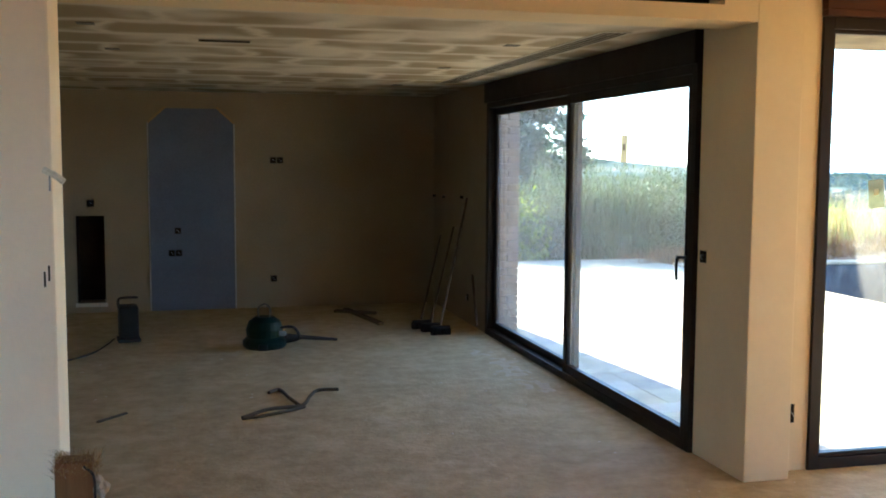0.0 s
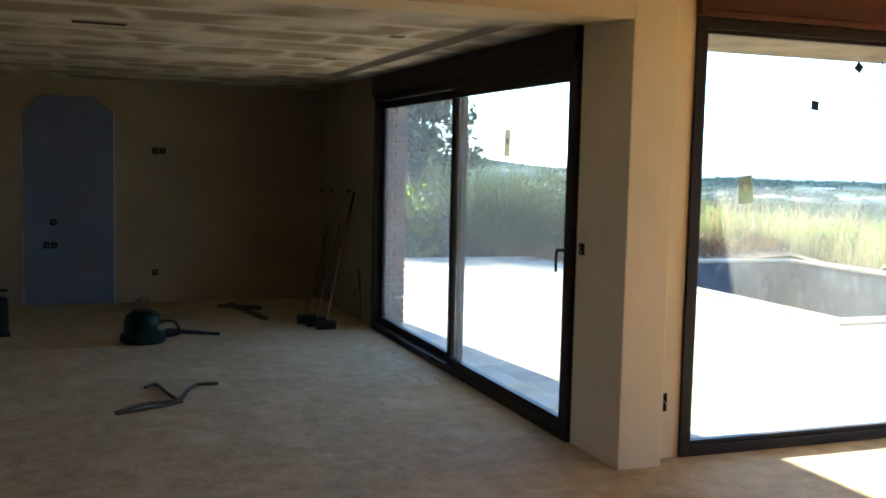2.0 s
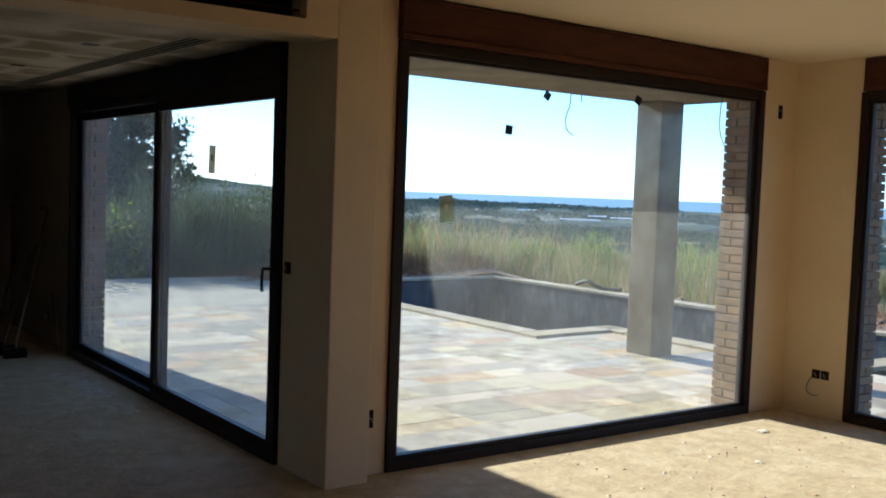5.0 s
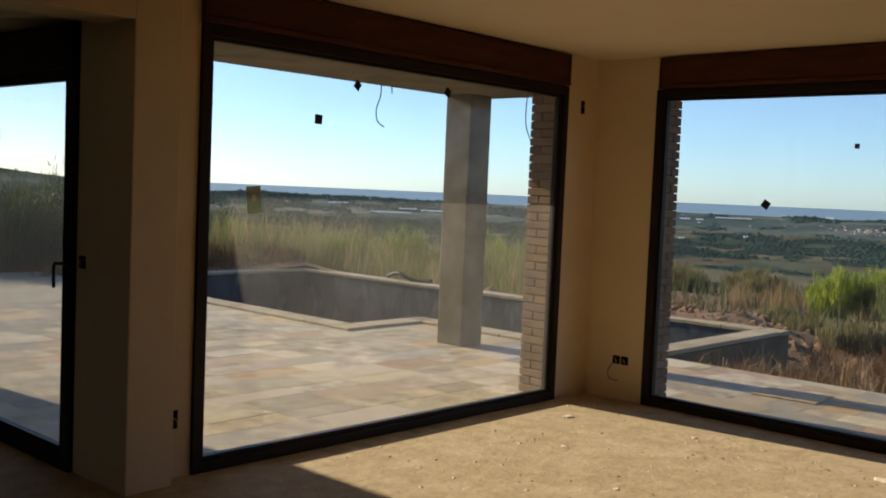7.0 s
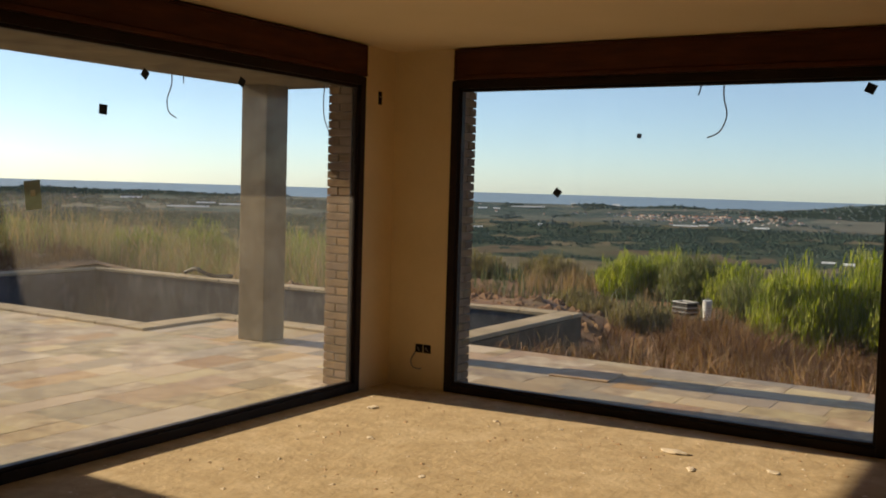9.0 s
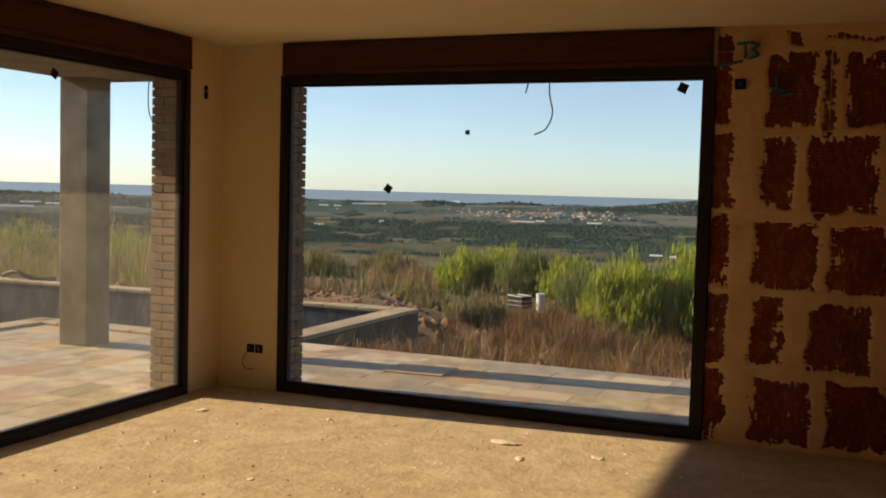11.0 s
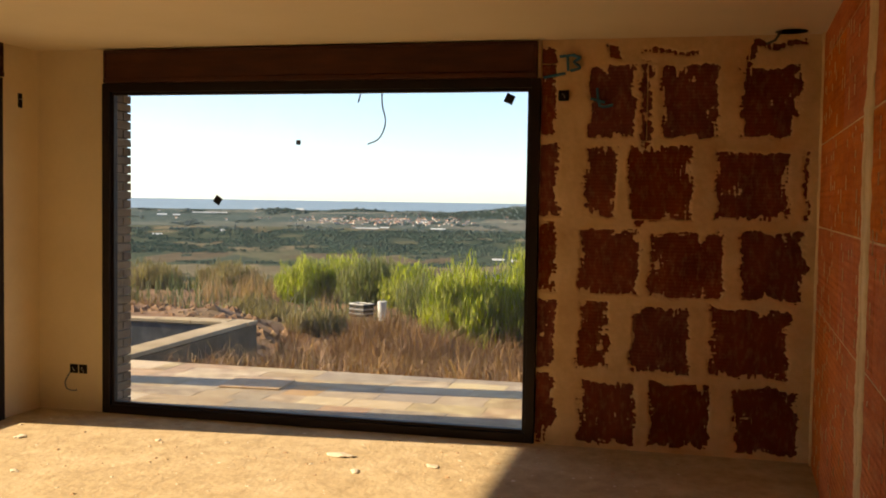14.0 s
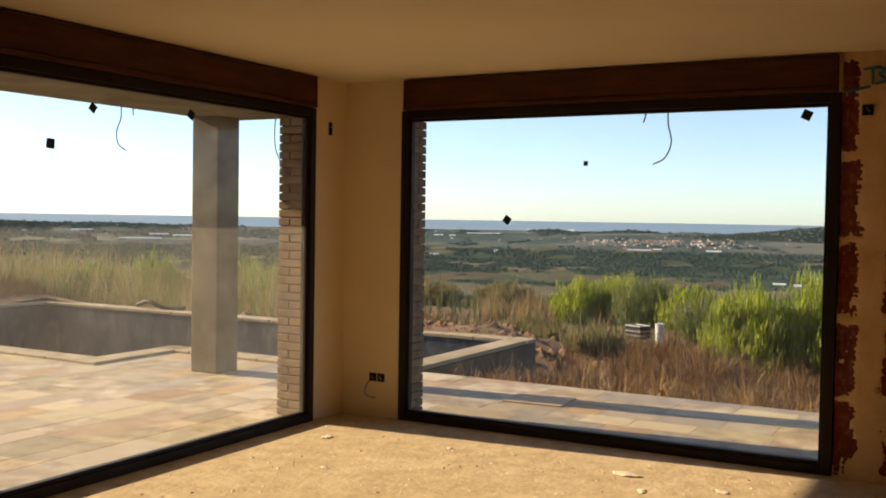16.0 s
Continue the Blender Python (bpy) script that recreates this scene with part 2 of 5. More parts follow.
def patchwork(name, colours, across, along):
    """Farmland: irregular plots of several crops, each with its own uneven growth."""
    m = surf(name, (0.7, 0.7, 0.7), (1.0, 1.0, 1.0), 4.0 / across, 0.95, 0.0, 12.0 / across, spec=0.0, speck=0.25)
    n, l = m.node_tree.nodes, m.node_tree.links
    b = n["Principled BSDF"]
    growth = b.inputs["Base Color"].links[0].from_socket
    geo, mp, wob, add = n.new("ShaderNodeNewGeometry"), n.new("ShaderNodeMapping"), n.new("ShaderNodeTexNoise"), n.new("ShaderNodeVectorMath")
    mp.inputs["Scale"].default_value = (1 / across, 1 / along, 0)
    mp.inputs["Rotation"].default_value = (0, 0, 0.25)
    l.new(geo.outputs["Position"], mp.inputs["Vector"])
    wob.inputs["Scale"].default_value, wob.inputs["Detail"].default_value = 1.4, 4
    l.new(mp.outputs[0], wob.inputs["Vector"])
    add.operation = "MULTIPLY_ADD"
    add.inputs[1].default_value = (0.5, 0.5, 0)
    l.new(wob.outputs["Color"], add.inputs[0])
    l.new(mp.outputs[0], add.inputs[2])
    vo, sep, rp = n.new("ShaderNodeTexVoronoi"), n.new("ShaderNodeSeparateColor"), n.new("ShaderNodeValToRGB")
    vo.inputs["Scale"].default_value = 1.0
    l.new(add.outputs[0], vo.inputs["Vector"])
    l.new(vo.outputs["Color"], sep.inputs[0])
    l.new(sep.outputs[0], rp.inputs[0])
    rp.color_ramp.interpolation = "CONSTANT"
    els = rp.color_ramp.elements
    for k, c in enumerate(colours):
        e = els[k] if k < 2 else els.new(k / len(colours))
        e.position, e.color = k / len(colours), (*c, 1)
    x = n.new("ShaderNodeMix")
    x.data_type, x.blend_type = "RGBA", "MULTIPLY"
    x.inputs[0].default_value = 1.0
    l.new(rp.outputs[0], x.inputs[6])
    l.new(growth, x.inputs[7])
    l.new(x.outputs[2], b.inputs["Base Color"])
    return m


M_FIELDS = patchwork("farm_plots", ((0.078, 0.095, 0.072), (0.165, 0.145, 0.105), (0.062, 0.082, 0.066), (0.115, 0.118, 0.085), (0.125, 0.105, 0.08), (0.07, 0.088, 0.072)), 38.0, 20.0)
# Coastal copy of the plots, its colours paled and blued for distance haze
M_PLAIN_HAZED = patchwork("hazed_plots", ((0.085, 0.115, 0.115), (0.165, 0.17, 0.155), (0.072, 0.105, 0.11), (0.125, 0.145, 0.135), (0.10, 0.125, 0.122)), 130.0, 55.0)


def ribs(m, pitch, strength):
    """Fine raised ribs of extruded clay, running level along the block."""
    n, l = m.node_tree.nodes, m.node_tree.links
    b = n["Principled BSDF"]
    geo, wv, bp = n.new("ShaderNodeNewGeometry"), n.new("ShaderNodeTexWave"), n.new("ShaderNodeBump")
    wv.bands_direction = "Z"
    wv.inputs["Scale"].default_value, wv.inputs["Distortion"].default_value = math.tau / 20 / pitch, 0.6
    wv.inputs["Detail"].default_value, wv.inputs["Detail Scale"].default_value = 2.0, 1.5
    bp.inputs["Strength"].default_value, bp.inputs["Distance"].default_value = strength, 0.006
    l.new(geo.outputs["Position"], wv.inputs["Vector"])
    l.new(wv.outputs["Fac"], bp.inputs["Height"])
    l.new(b.inputs["Normal"].links[0].from_socket, bp.inputs["Normal"])
    l.new(bp.outputs[0], b.inputs["Normal"])


ribs(M_CLAY, 0.022, 0.25)
ribs(M_CLAY_ORANGE, 0.034, 0.7)


def board_ceiling():
    """Unpainted plasterboard seen between broad, ragged bands of joint filler."""
    m = surf("plasterboard_ceiling", (0.58, 0.50, 0.38), (0.68, 0.60, 0.46), 2.5, 0.92, 0.15, 50)
    n, l = m.node_tree.nodes, m.node_tree.links
    b = n["Principled BSDF"]
    filler = b.inputs["Base Color"].links[0].from_socket
    geo, nz, add = n.new("ShaderNodeNewGeometry"), n.new("ShaderNodeTexNoise"), n.new("ShaderNodeVectorMath")
    nz.inputs["Scale"].default_value, nz.inputs["Detail"].default_value = 2.4, 5
    add.operation = "MULTIPLY_ADD"
    add.inputs[1].default_value = (0.45, 0.22, 0)
    l.new(geo.outputs["Position"], nz.inputs["Vector"])
    l.new(nz.outputs["Color"], add.inputs[0])
    l.new(geo.outputs["Position"], add.inputs[2])
    br = n.new("ShaderNodeTexBrick")
    br.inputs["Color1"].default_value = br.inputs["Color2"].default_value = (1, 1, 1, 1)
    br.inputs["Mortar"].default_value = (0, 0, 0, 1)
    for key, v in (("Scale", 1.0), ("Mortar Size", 0.10), ("Mortar Smooth", 1.0), ("Brick Width", 0.82), ("Row Height", 0.55)):
        br.inputs[key].default_value = v
    l.new(add.outputs[0], br.inputs["Vector"])
    big, r, k = n.new("ShaderNodeTexNoise"), n.new("ShaderNodeMapRange"), n.new("ShaderNodeMath")
    big.inputs["Scale"].default_value = 1.3
    r.inputs["From Min"].default_value, r.inputs["From Max"].default_value = 0.36, 0.56
    k.operation = "MULTIPLY"
    l.new(geo.outputs["Position"], big.inputs["Vector"])
    l.new(big.outputs["Fac"], r.inputs["Value"])
    l.new(r.outputs[0], k.inputs[0])
    l.new(br.outputs["Color"], k.inputs[1])
    x = n.new("ShaderNodeMix")
    x.data_type = "RGBA"
    l.new(k.outputs[0], x.inputs[0])
    l.new(filler, x.inputs[6])
    x.inputs[7].default_value = (0.31, 0.24, 0.14, 1)
    l.new(x.outputs[2], b.inputs["Base Color"])
    return m


M_BOARDCEIL = board_ceiling()

# ---- building helpers ----
def box(bm, x0, x1, y0, y1, z0, z1, bevel=0.0):
    """A box between the given planes, its edges rounded by bevel."""
    made = bmesh.ops.create_cube(bm, size=1.0, matrix=Matrix.Translation(((x0 + x1) / 2, (y0 + y1) / 2, (z0 + z1) / 2))
                                 @ Matrix.Diagonal((x1 - x0, y1 - y0, z1 - z0, 1)))
    if bevel:
        edges = list({e for v in made["verts"] for e in v.link_edges})
        bmesh.ops.bevel(bm, geom=edges, offset=bevel, segments=2, affect="EDGES", profile=0.6)
    return bm


def boxes(*dims, bevel=0.0):
    bm = bmesh.new()
    for d in dims:
        box(bm, *d, bevel=bevel)
    return bm


def part(name, bm, material, parent=None, label=""):
    me = bpy.data.meshes.new(name)
    bm.to_mesh(me)
    bm.free()
    me.materials.append(material)
    ob = new(name, me)
    if parent:
        ob.parent = parent
    return tagged(ob, label)


def thing(name, label, category, group="", at=(0, 0, 0), turn=0.0):
    ob = new(name)
    ob.empty_display_size = 0.1
    ob.matrix_world = pose(*at, 0, 0, turn)
    return tagged(ob, label, category, group)


def structure(name, bm, material, label):
    return tagged(part(name, bm, material), label, name.split("_")[0], kind="structure")


def mesh_of(name, verts, faces, material, parent=None):
    me = bpy.data.meshes.new(name)
    me.from_pydata(verts, [], faces)
    me.materials.append(material)
    ob = new(name, me)
    if parent:
        ob.parent = parent
    return ob


def tube(bm, pts, radius, sides=8):
    """A round bar along pts."""
    pts = [Vector(p) for p in pts]
    rings = []
    for i, p in enumerate(pts):
        d = (pts[min(i + 1, len(pts) - 1)] - pts[max(i - 1, 0)]).normalized()
        a = d.orthogonal().normalized() if i == 0 else (a - d * a.dot(d)).normalized()
        b = d.cross(a)
        r = radius[i] if isinstance(radius, (list, tuple)) else radius
        rings.append([bm.verts.new(p + r * (math.cos(k * math.tau / sides) * a + math.sin(k * math.tau / sides) * b)) for k in range(sides)])
    for u, v in zip(rings, rings[1:]):
        for k in range(sides):
            bm.faces.new((u[k], u[(k + 1) % sides], v[(k + 1) % sides], v[k]))
    bm.faces.new(rings[0][::-1])
    bm.faces.new(rings[-1])
    return bm


def smooth(pts, steps=8):
    """A curve through pts."""
    pts = [Vector(p) for p in pts]
    out = []
    for i in range(len(pts) - 1):
        p0, p1, p2, p3 = pts[max(i - 1, 0)], pts[i], pts[i + 1], pts[min(i + 2, len(pts) - 1)]
        for k in range(steps):
            t = k / steps
            out.append(0.5 * (2 * p1 + (p2 - p0) * t + (2 * p0 - 5 * p1 + 4 * p2 - p3) * t * t + (3 * p1 - p0 - 3 * p2 + p3) * t ** 3))
    return out + [pts[-1]]


# ---- the plan, in metres ----
CEIL, CEIL_BACK, BEAM = 2.60, 2.335, 2.30
WEST, SOUTH, NORTH = -10.5, -5.34, 6.50
SLIDE_X = -4.056
W1 = (-3.585, -0.395)
W2 = (-3.64, -0.506)
TOP = 2.36
FACE = 0.02
PIER = 0.53
OUT = -0.05

floor = structure("floor", boxes((WEST, FACE + 0.03, SOUTH, FACE + 0.03, -0.2, 0.0), (WEST, SLIDE_X + 0.03, FACE + 0.03, NORTH, -0.2, 0.0)),
                  M_FLOOR, "bare dusty concrete screed floor of an unfinished room")
structure("wall_north", boxes((-3.77, W1[0], FACE, 0.35, 0, CEIL), (W1[0], W1[1], FACE, 0.35, TOP, CEIL), (W1[1], FACE + 0.08, FACE, 0.10, 0, CEIL)),
          M_PLASTER, "cream plastered wall round a fixed picture window")
structure("wall_east", boxes((FACE, 0.10, W2[1], FACE, 0, CEIL), (FACE, 0.35, W2[0], W2[1], TOP, CEIL)),
          M_PLASTER, "cream plastered wall round the sea view window")
structure("pillar", boxes((-4.03, -3.77, -0.108, 0.428, 0, CEIL), bevel=0.008), M_PLASTER, "cream plastered square pillar beside the sliding door")
structure("beam", boxes((WEST, -5.90, -0.108, 0.20, BEAM, CEIL), (-5.90, -4.21, -0.108, 0.2, BEAM, 2.375), (-4.21, -4.03, -0.108, 0.20, BEAM, CEIL),
          (-5.90, -4.21, 0.05, 0.2, 2.375, CEIL)), M_PLASTER, "cream plastered dropped beam between the two rooms")
structure("ceiling", boxes((WEST, 0.35, SOUTH - 0.2, 0.35, CEIL, CEIL + 0.2)), M_CEILING, "smooth cream ceiling of the living room")
structure("ceiling_back", boxes((WEST, SLIDE_X, 0.20, NORTH, CEIL_BACK, CEIL_BACK + 0.2)), M_BOARDCEIL, "jointed unpainted plasterboard ceiling")
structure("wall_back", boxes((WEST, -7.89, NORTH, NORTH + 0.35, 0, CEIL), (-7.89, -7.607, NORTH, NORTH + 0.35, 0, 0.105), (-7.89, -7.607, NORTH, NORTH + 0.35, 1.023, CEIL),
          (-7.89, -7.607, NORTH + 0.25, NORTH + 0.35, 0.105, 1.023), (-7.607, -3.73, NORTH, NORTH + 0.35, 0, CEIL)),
          M_DARKPLASTER, "dark plastered back wall with a fireplace niche")
structure("wall_slider", boxes((SLIDE_X + 0.01, -3.73, 4.525, NORTH, 0, CEIL)), M_DARKPLASTER, "dark plastered wall beside the sliding door")
structure("wall_jamb", boxes((SLIDE_X + 0.01, -3.945, 4.402, 4.524, 0, CEIL)), M_DARKPLASTER, "dark plastered jamb of the sliding door")
structure("wall_lintel", boxes((SLIDE_X + 0.02, -3.73, 0.428, 4.401, 2.33, CEIL)), M_DARKPLASTER, "dark plastered lintel over the sliding door")
structure("wall_west", boxes((WEST - 0.2, WEST, SOUTH - 0.25, NORTH + 0.35, 0, CEIL + 0.2)), M_PLASTER, "plain plastered wall closing the rooms")
structure("wall_stub", boxes((WEST, -7.135, -1.2, -0.95, 0, CEIL), bevel=0.006), M_STUB, "pale plastered wall end beside the opening")
structure("roof", boxes((WEST - 0.2, -3.73, 0.36, NORTH + 0.35, CEIL + 0.01, CEIL + 0.25)), M_CONCRETE, "flat concrete roof slab")


# ---- windows ----
def frame_rect(bm, axis, plane, a0, a1, z0, z1, w, depth, out=1):
    """Four mitred-looking bars round an opening; the frame's inner face lies on plane, depth reaches outwards."""
    p0, p1 = plane, plane + out * depth
    p0, p1 = min(p0, p1), max(p0, p1)
    for (u0, u1, v0, v1) in ((a0, a0 + w, z0, z1), (a1 - w, a1, z0, z1), (a0 + w, a1 - w, z0, z0 + w), (a0 + w, a1 - w, z1 - w, z1)):
        if axis == "x":
            box(bm, p0, p1, u0, u1, v0, v1, bevel=0.004)
        else:
            box(bm, u0, u1, p0, p1, v0, v1, bevel=0.004)
    return bm


def fixed_window(name, axis, a0, a1, glass, label):
    win = thing(name, label, "window")
    win["kind"] = "structure"
    outer = part("window_frame", frame_rect(bmesh.new(), axis, 0.0, a0, a1, 0.0, TOP, 0.060, 0.09), M_FRAME, win)
    part("glazing_bead", frame_rect(bmesh.new(), axis, 0.022, a0 + 0.06, a1 - 0.06, 0.06, TOP - 0.06, 0.022, 0.05), M_FRAME, outer)
    g = (0.04, 0.046, a0 + 0.06, a1 - 0.06) if axis == "x" else (a0 + 0.06, a1 - 0.06, 0.04, 0.046)
    pane = part("pane", boxes((*g, 0.06, TOP - 0.06)), glass, win, "large clear pane with a film of dust")
    pane.visible_shadow = False
    return win


window_1 = fixed_window("window_1", "y", *W1, M_POOLGLASS, "large fixed picture window in a dark aluminium frame facing the pool")
window_2 = fixed_window("window_2", "x", *W2, M_GLASS, "large fixed picture window in a dark aluminium frame facing the sea")


def shutter_box(axis, a0, a1, label):
    """A boarded roller shutter casing: front board, bottom rail, top lath and two end caps."""
    ob = thing("shutter_box", label, "shutter box", "shutter boxes")

    def slab(u0, u1, d0, d1, z0, z1):
        return boxes((u0, u1, d0, d1, z0, z1) if axis == "y" else (d0, d1, u0, u1, z0, z1), bevel=0.004)
    part("front_board", slab(a0 + 0.02, a1 - 0.02, -0.026, FACE - 0.001, TOP + 0.034, 2.572), M_BOX, ob)
    part("bottom_rail", slab(a0, a1, -0.034, FACE - 0.001, TOP + 0.002, TOP + 0.033), M_BOX, ob)
    part("top_lath", slab(a0, a1, -0.030, FACE - 0.001, 2.573, 2.590), M_BOX, ob)
    for u in (a0, a1 - 0.019):
        part("end_cap", slab(u, u + 0.019, -0.031, FACE - 0.001, TOP + 0.034, 2.572), M_BOX, ob)


shutter_box("y", W1[0] - 0.005, W1[1] - 0.03, "reddish brown stained wooden shutter box over the pool window")
shutter_box("x", W2[0] + 0.02, W2[1] - 0.03, "dark stained wooden shutter box over the sea window")

slider = thing("door_1", "dark aluminium sliding terrace door with two glass leaves, closed", "sliding door")
slider["kind"] = "structure"
S0, S1, STOP = 0.430, 4.40, 2.12
bm = boxes((SLIDE_X, SLIDE_X + 0.12, S0, S0 + 0.06, 0, 2.33), (SLIDE_X, SLIDE_X + 0.12, S1 - 0.07, S1, 0, 2.33),
           (SLIDE_X, SLIDE_X + 0.12, S0 + 0.06, S1 - 0.07, 0, 0.035), (SLIDE_X, SLIDE_X + 0.12, S0 + 0.06, S1 - 0.07, STOP - 0.02, STOP + 0.03), bevel=0.004)
part("outer_frame", bm, M_FRAME, slider)
part("shutter_cover", boxes((SLIDE_X - 0.02, SLIDE_X + 0.10, S0, S1 + 0.02, STOP + 0.03, 2.33), bevel=0.005), M_FRAME, slider, "near black shutter box cover")
part("bottom_track", boxes((SLIDE_X + 0.002, SLIDE_X + 0.108, S0 + 0.06, S1 - 0.07, 0.036, 0.055)), M_FRAME, slider)
for a0, a1, x in ((S0 + 0.06, 2.40, SLIDE_X + 0.012), (2.30, S1 - 0.07, SLIDE_X + 0.062)):
    leaf = part("door_leaf", frame_rect(bmesh.new(), "x", x, a0, a1, 0.056, STOP - 0.021, 0.062, 0.042), M_FRAME, slider)
    pane = part("pane", boxes((x + 0.018, x + 0.024, a0 + 0.05, a1 - 0.05, 0.08, STOP - 0.06)), M_DIRTY, leaf)
    pane.visible_shadow = False

# ---- terrace, pool and land ----
POOL = ((1.12, 4.02), (1.12, 9.88), (5.25, 9.88), (5.25, 1.05), (2.28, 1.05), (2.28, 4.02))


def in_pool(x, y, grow=0.0):
    return (1.12 - grow < x < 5.25 + grow and 4.02 - grow < y < 9.88 + grow) or (2.28 - grow < x < 5.25 + grow and 1.05 - grow < y < 9.88 + grow)


def step(v, a, b):
    t = min(max((v - a) / (b - a), 0.0), 1.0)
    return t * t * (3 - 2 * t)


def bump_at(x, y, cx, cy, r, h):
    return h * math.exp(-((x - cx) ** 2 + (y - cy) ** 2) / (r * r))


def far_at(r, deg):
    return r * math.cos(radians(deg)), r * math.sin(radians(deg))


# low wooded rises near the coast: distance, bearing, breadth, height
HILLS = ((1180, 22.7, 26, 3.4), (1190, 18.2, 34, 3.8), (1210, 15.0, 22, 2.0), (1150, 47.5, 70, 4.0), (1120, 53.5, 60, 5.5), (1180, 42.0, 40, 2.5), (860, 26.0, 16, 1.2))


def rise(x, y):
    return bump_at(x, y, 985, 88, 112, 14.5) + sum(bump_at(x, y, *far_at(r, a), w, h) for r, a, w, h in HILLS)


def wooded(r, deg):
    """Above nought where trees cover the plain: a broad wood across the middle, copses and hedges elsewhere, trees on the rises."""
    low = 31800 / r
    want = 0.9 * noise.noise((deg / 1.5, low / 8, 2)) + 0.8 * noise.noise((deg / 5, low / 15, 6)) + 0.35 * noise.noise((deg / 0.4, low / 3, 9)) - 0.12
    want += 0.42 if 60 < low < 108 else -0.42 if low > 108 else -0.16
    want += 0.35 if 126 < low < 138 else 0.0
    want += 0.45 if deg > 34 and 30 < low < 80 else 0.0
    if r > 560 and rise(*far_at(r, deg)) > 0.8:
        want += 1.1
    return want


def land(x, y):
    """Height of the ground: level round the house, a little bank, then a long slope to the plain by the sea."""
    away = max(-12 - x, x - 2.6, -9 - y, y - 11.3, 0.0)
    if 0.6 < x < 5.7 and y > 0.9:
        away = max(x - 5.6, y - 11.3, 0.0)
    r = math.hypot(x, y)
    z = -0.14 - 0.50 * step(away, 0.1, 2.6)
    if x > 2.6 and y < 0.9:
        z = min(z, -0.14 - 0.5 * step(away, 0.0, 2.2))
    z += bump_at(x, y, 7.2, 2.2, 1.5, 0.42) + bump_at(x, y, 8.0, 5.0, 2.2, 0.35) + bump_at(x, y, 6.5, 12.5, 3.0, 0.4)
    z -= 14.7 * step(math.log(max(r, 1.0)), math.log(15), math.log(330))
    if away > 0.3 and r < 30:
        z += 0.07 * noise.noise((x * 1.9, y * 1.9, 4)) + 0.04 * noise.noise((x * 5, y * 5, 4))
    if r > 6:
        z += min(0.10 * (away > 0.5), 1) * noise.noise((x * 0.5, y * 0.5, 0)) + min(r / 900, 1.0) * 0.9 * noise.noise((x / 90, y / 90, 3))
    z += bump_at(x, y, 420, 1550, 330, 41) + rise(x, y)
    z -= 6 * step(r, 1270, 1400)
    return z


def spread(fine0, fine1, stepsize, far, extra=()):
    a = list(np.arange(fine0, fine1, stepsize))
    s, d = fine1, stepsize
    while s < far:
        a.append(s)
        d *= 1.13
        s += d
    s, d = fine0, stepsize
    while s > -far:
        d *= 1.2
        s -= d
        a.append(s)
    return sorted(set([round(float(v), 3) for v in a if all(abs(v - e) > 0.11 for e in extra)] + list(extra)))


xs = spread(-6.0, 20.0, 0.35, 4900, (1.0, 2.2, 5.35))
ys = spread(-10.0, 22.0, 0.35, 4900, (0.80, 0.95, 3.92, 9.98))
verts = [(x, y, land(x, y)) for y in ys for x in xs]
faces, W = [], len(xs)
for j in range(len(ys) - 1):
    for i in range(W - 1):
        far = all(math.hypot(x, y) > 62 and -14 < math.degrees(math.atan2(y, x)) < 86 for x in (xs[i], xs[i + 1]) for y in (ys[j], ys[j + 1]))
        if not far and not in_pool((xs[i] + xs[i + 1]) / 2, (ys[j] + ys[j + 1]) / 2, 0.08):
            faces.append((j * W + i, j * W + i + 1, (j + 1) * W + i + 1, (j + 1) * W + i))
ground = mesh_of("ground", verts, faces, M_EARTH)
ground.data.shade_smooth()
ground.data.materials.append(M_FIELDS)
ground.data.materials.append(M_PLAIN_HAZED)
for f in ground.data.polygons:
    # beyond 520 m the plots take the haze-tinted colours
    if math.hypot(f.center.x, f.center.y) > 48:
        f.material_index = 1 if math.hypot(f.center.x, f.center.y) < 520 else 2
tagged(ground, "reddish earth slope falling to a wooded coastal plain", "ground", kind="structure")
rings, spokes = [50 * 1.0175 ** k for k in range(216)], [-15.5 + 0.275 * k for k in range(375)]
verts = [(*far_at(r, a), land(*far_at(r, a)) - (0.6 if r < 56 else 0.0)) for r in rings for a in spokes]
W = len(spokes)
faces = [(j * W + i, (j + 1) * W + i, (j + 1) * W + i + 1, j * W + i + 1) for j in range(len(rings) - 1) for i in range(W - 1)]
plain = mesh_of("ground_plain", verts, faces, M_FIELDS)
plain.data.shade_smooth()
for m in (M_PLAIN_HAZED, M_WOODFLOOR_SHADE, M_WOODFLOOR_SHADE):
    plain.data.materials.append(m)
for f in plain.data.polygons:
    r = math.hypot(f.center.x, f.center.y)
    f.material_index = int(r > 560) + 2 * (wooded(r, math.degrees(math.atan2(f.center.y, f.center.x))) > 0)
tagged(plain, "patchwork of farm plots on the coastal plain", "ground", kind="structure")
sea = mesh_of("sea", [(-4990, -4990, -16.6), (4990, -4990, -16.6), (4990, 4990, -16.6), (-4990, 4990, -16.6)], [(0, 1, 2, 3)], M_SEA)
tagged(sea, "hazy blue sea along the horizon", "sea", kind="structure")

bm = bmesh.new()
for x0, x1, y0, y1 in ((-3.73, 0.85, 0.10, 11.3), (0.85, 2.0, 0.10, 3.75), (0.1, 2.42, -8.5, 0.10), (2.0, 2.42, 0.10, 0.75)):
    box(bm, x0, x1, y0, y1, -0.35, OUT - 0.0025)
terrace = structure("terrace", bm, M_JOINT, "terrace of irregular buff stone slabs round the house")

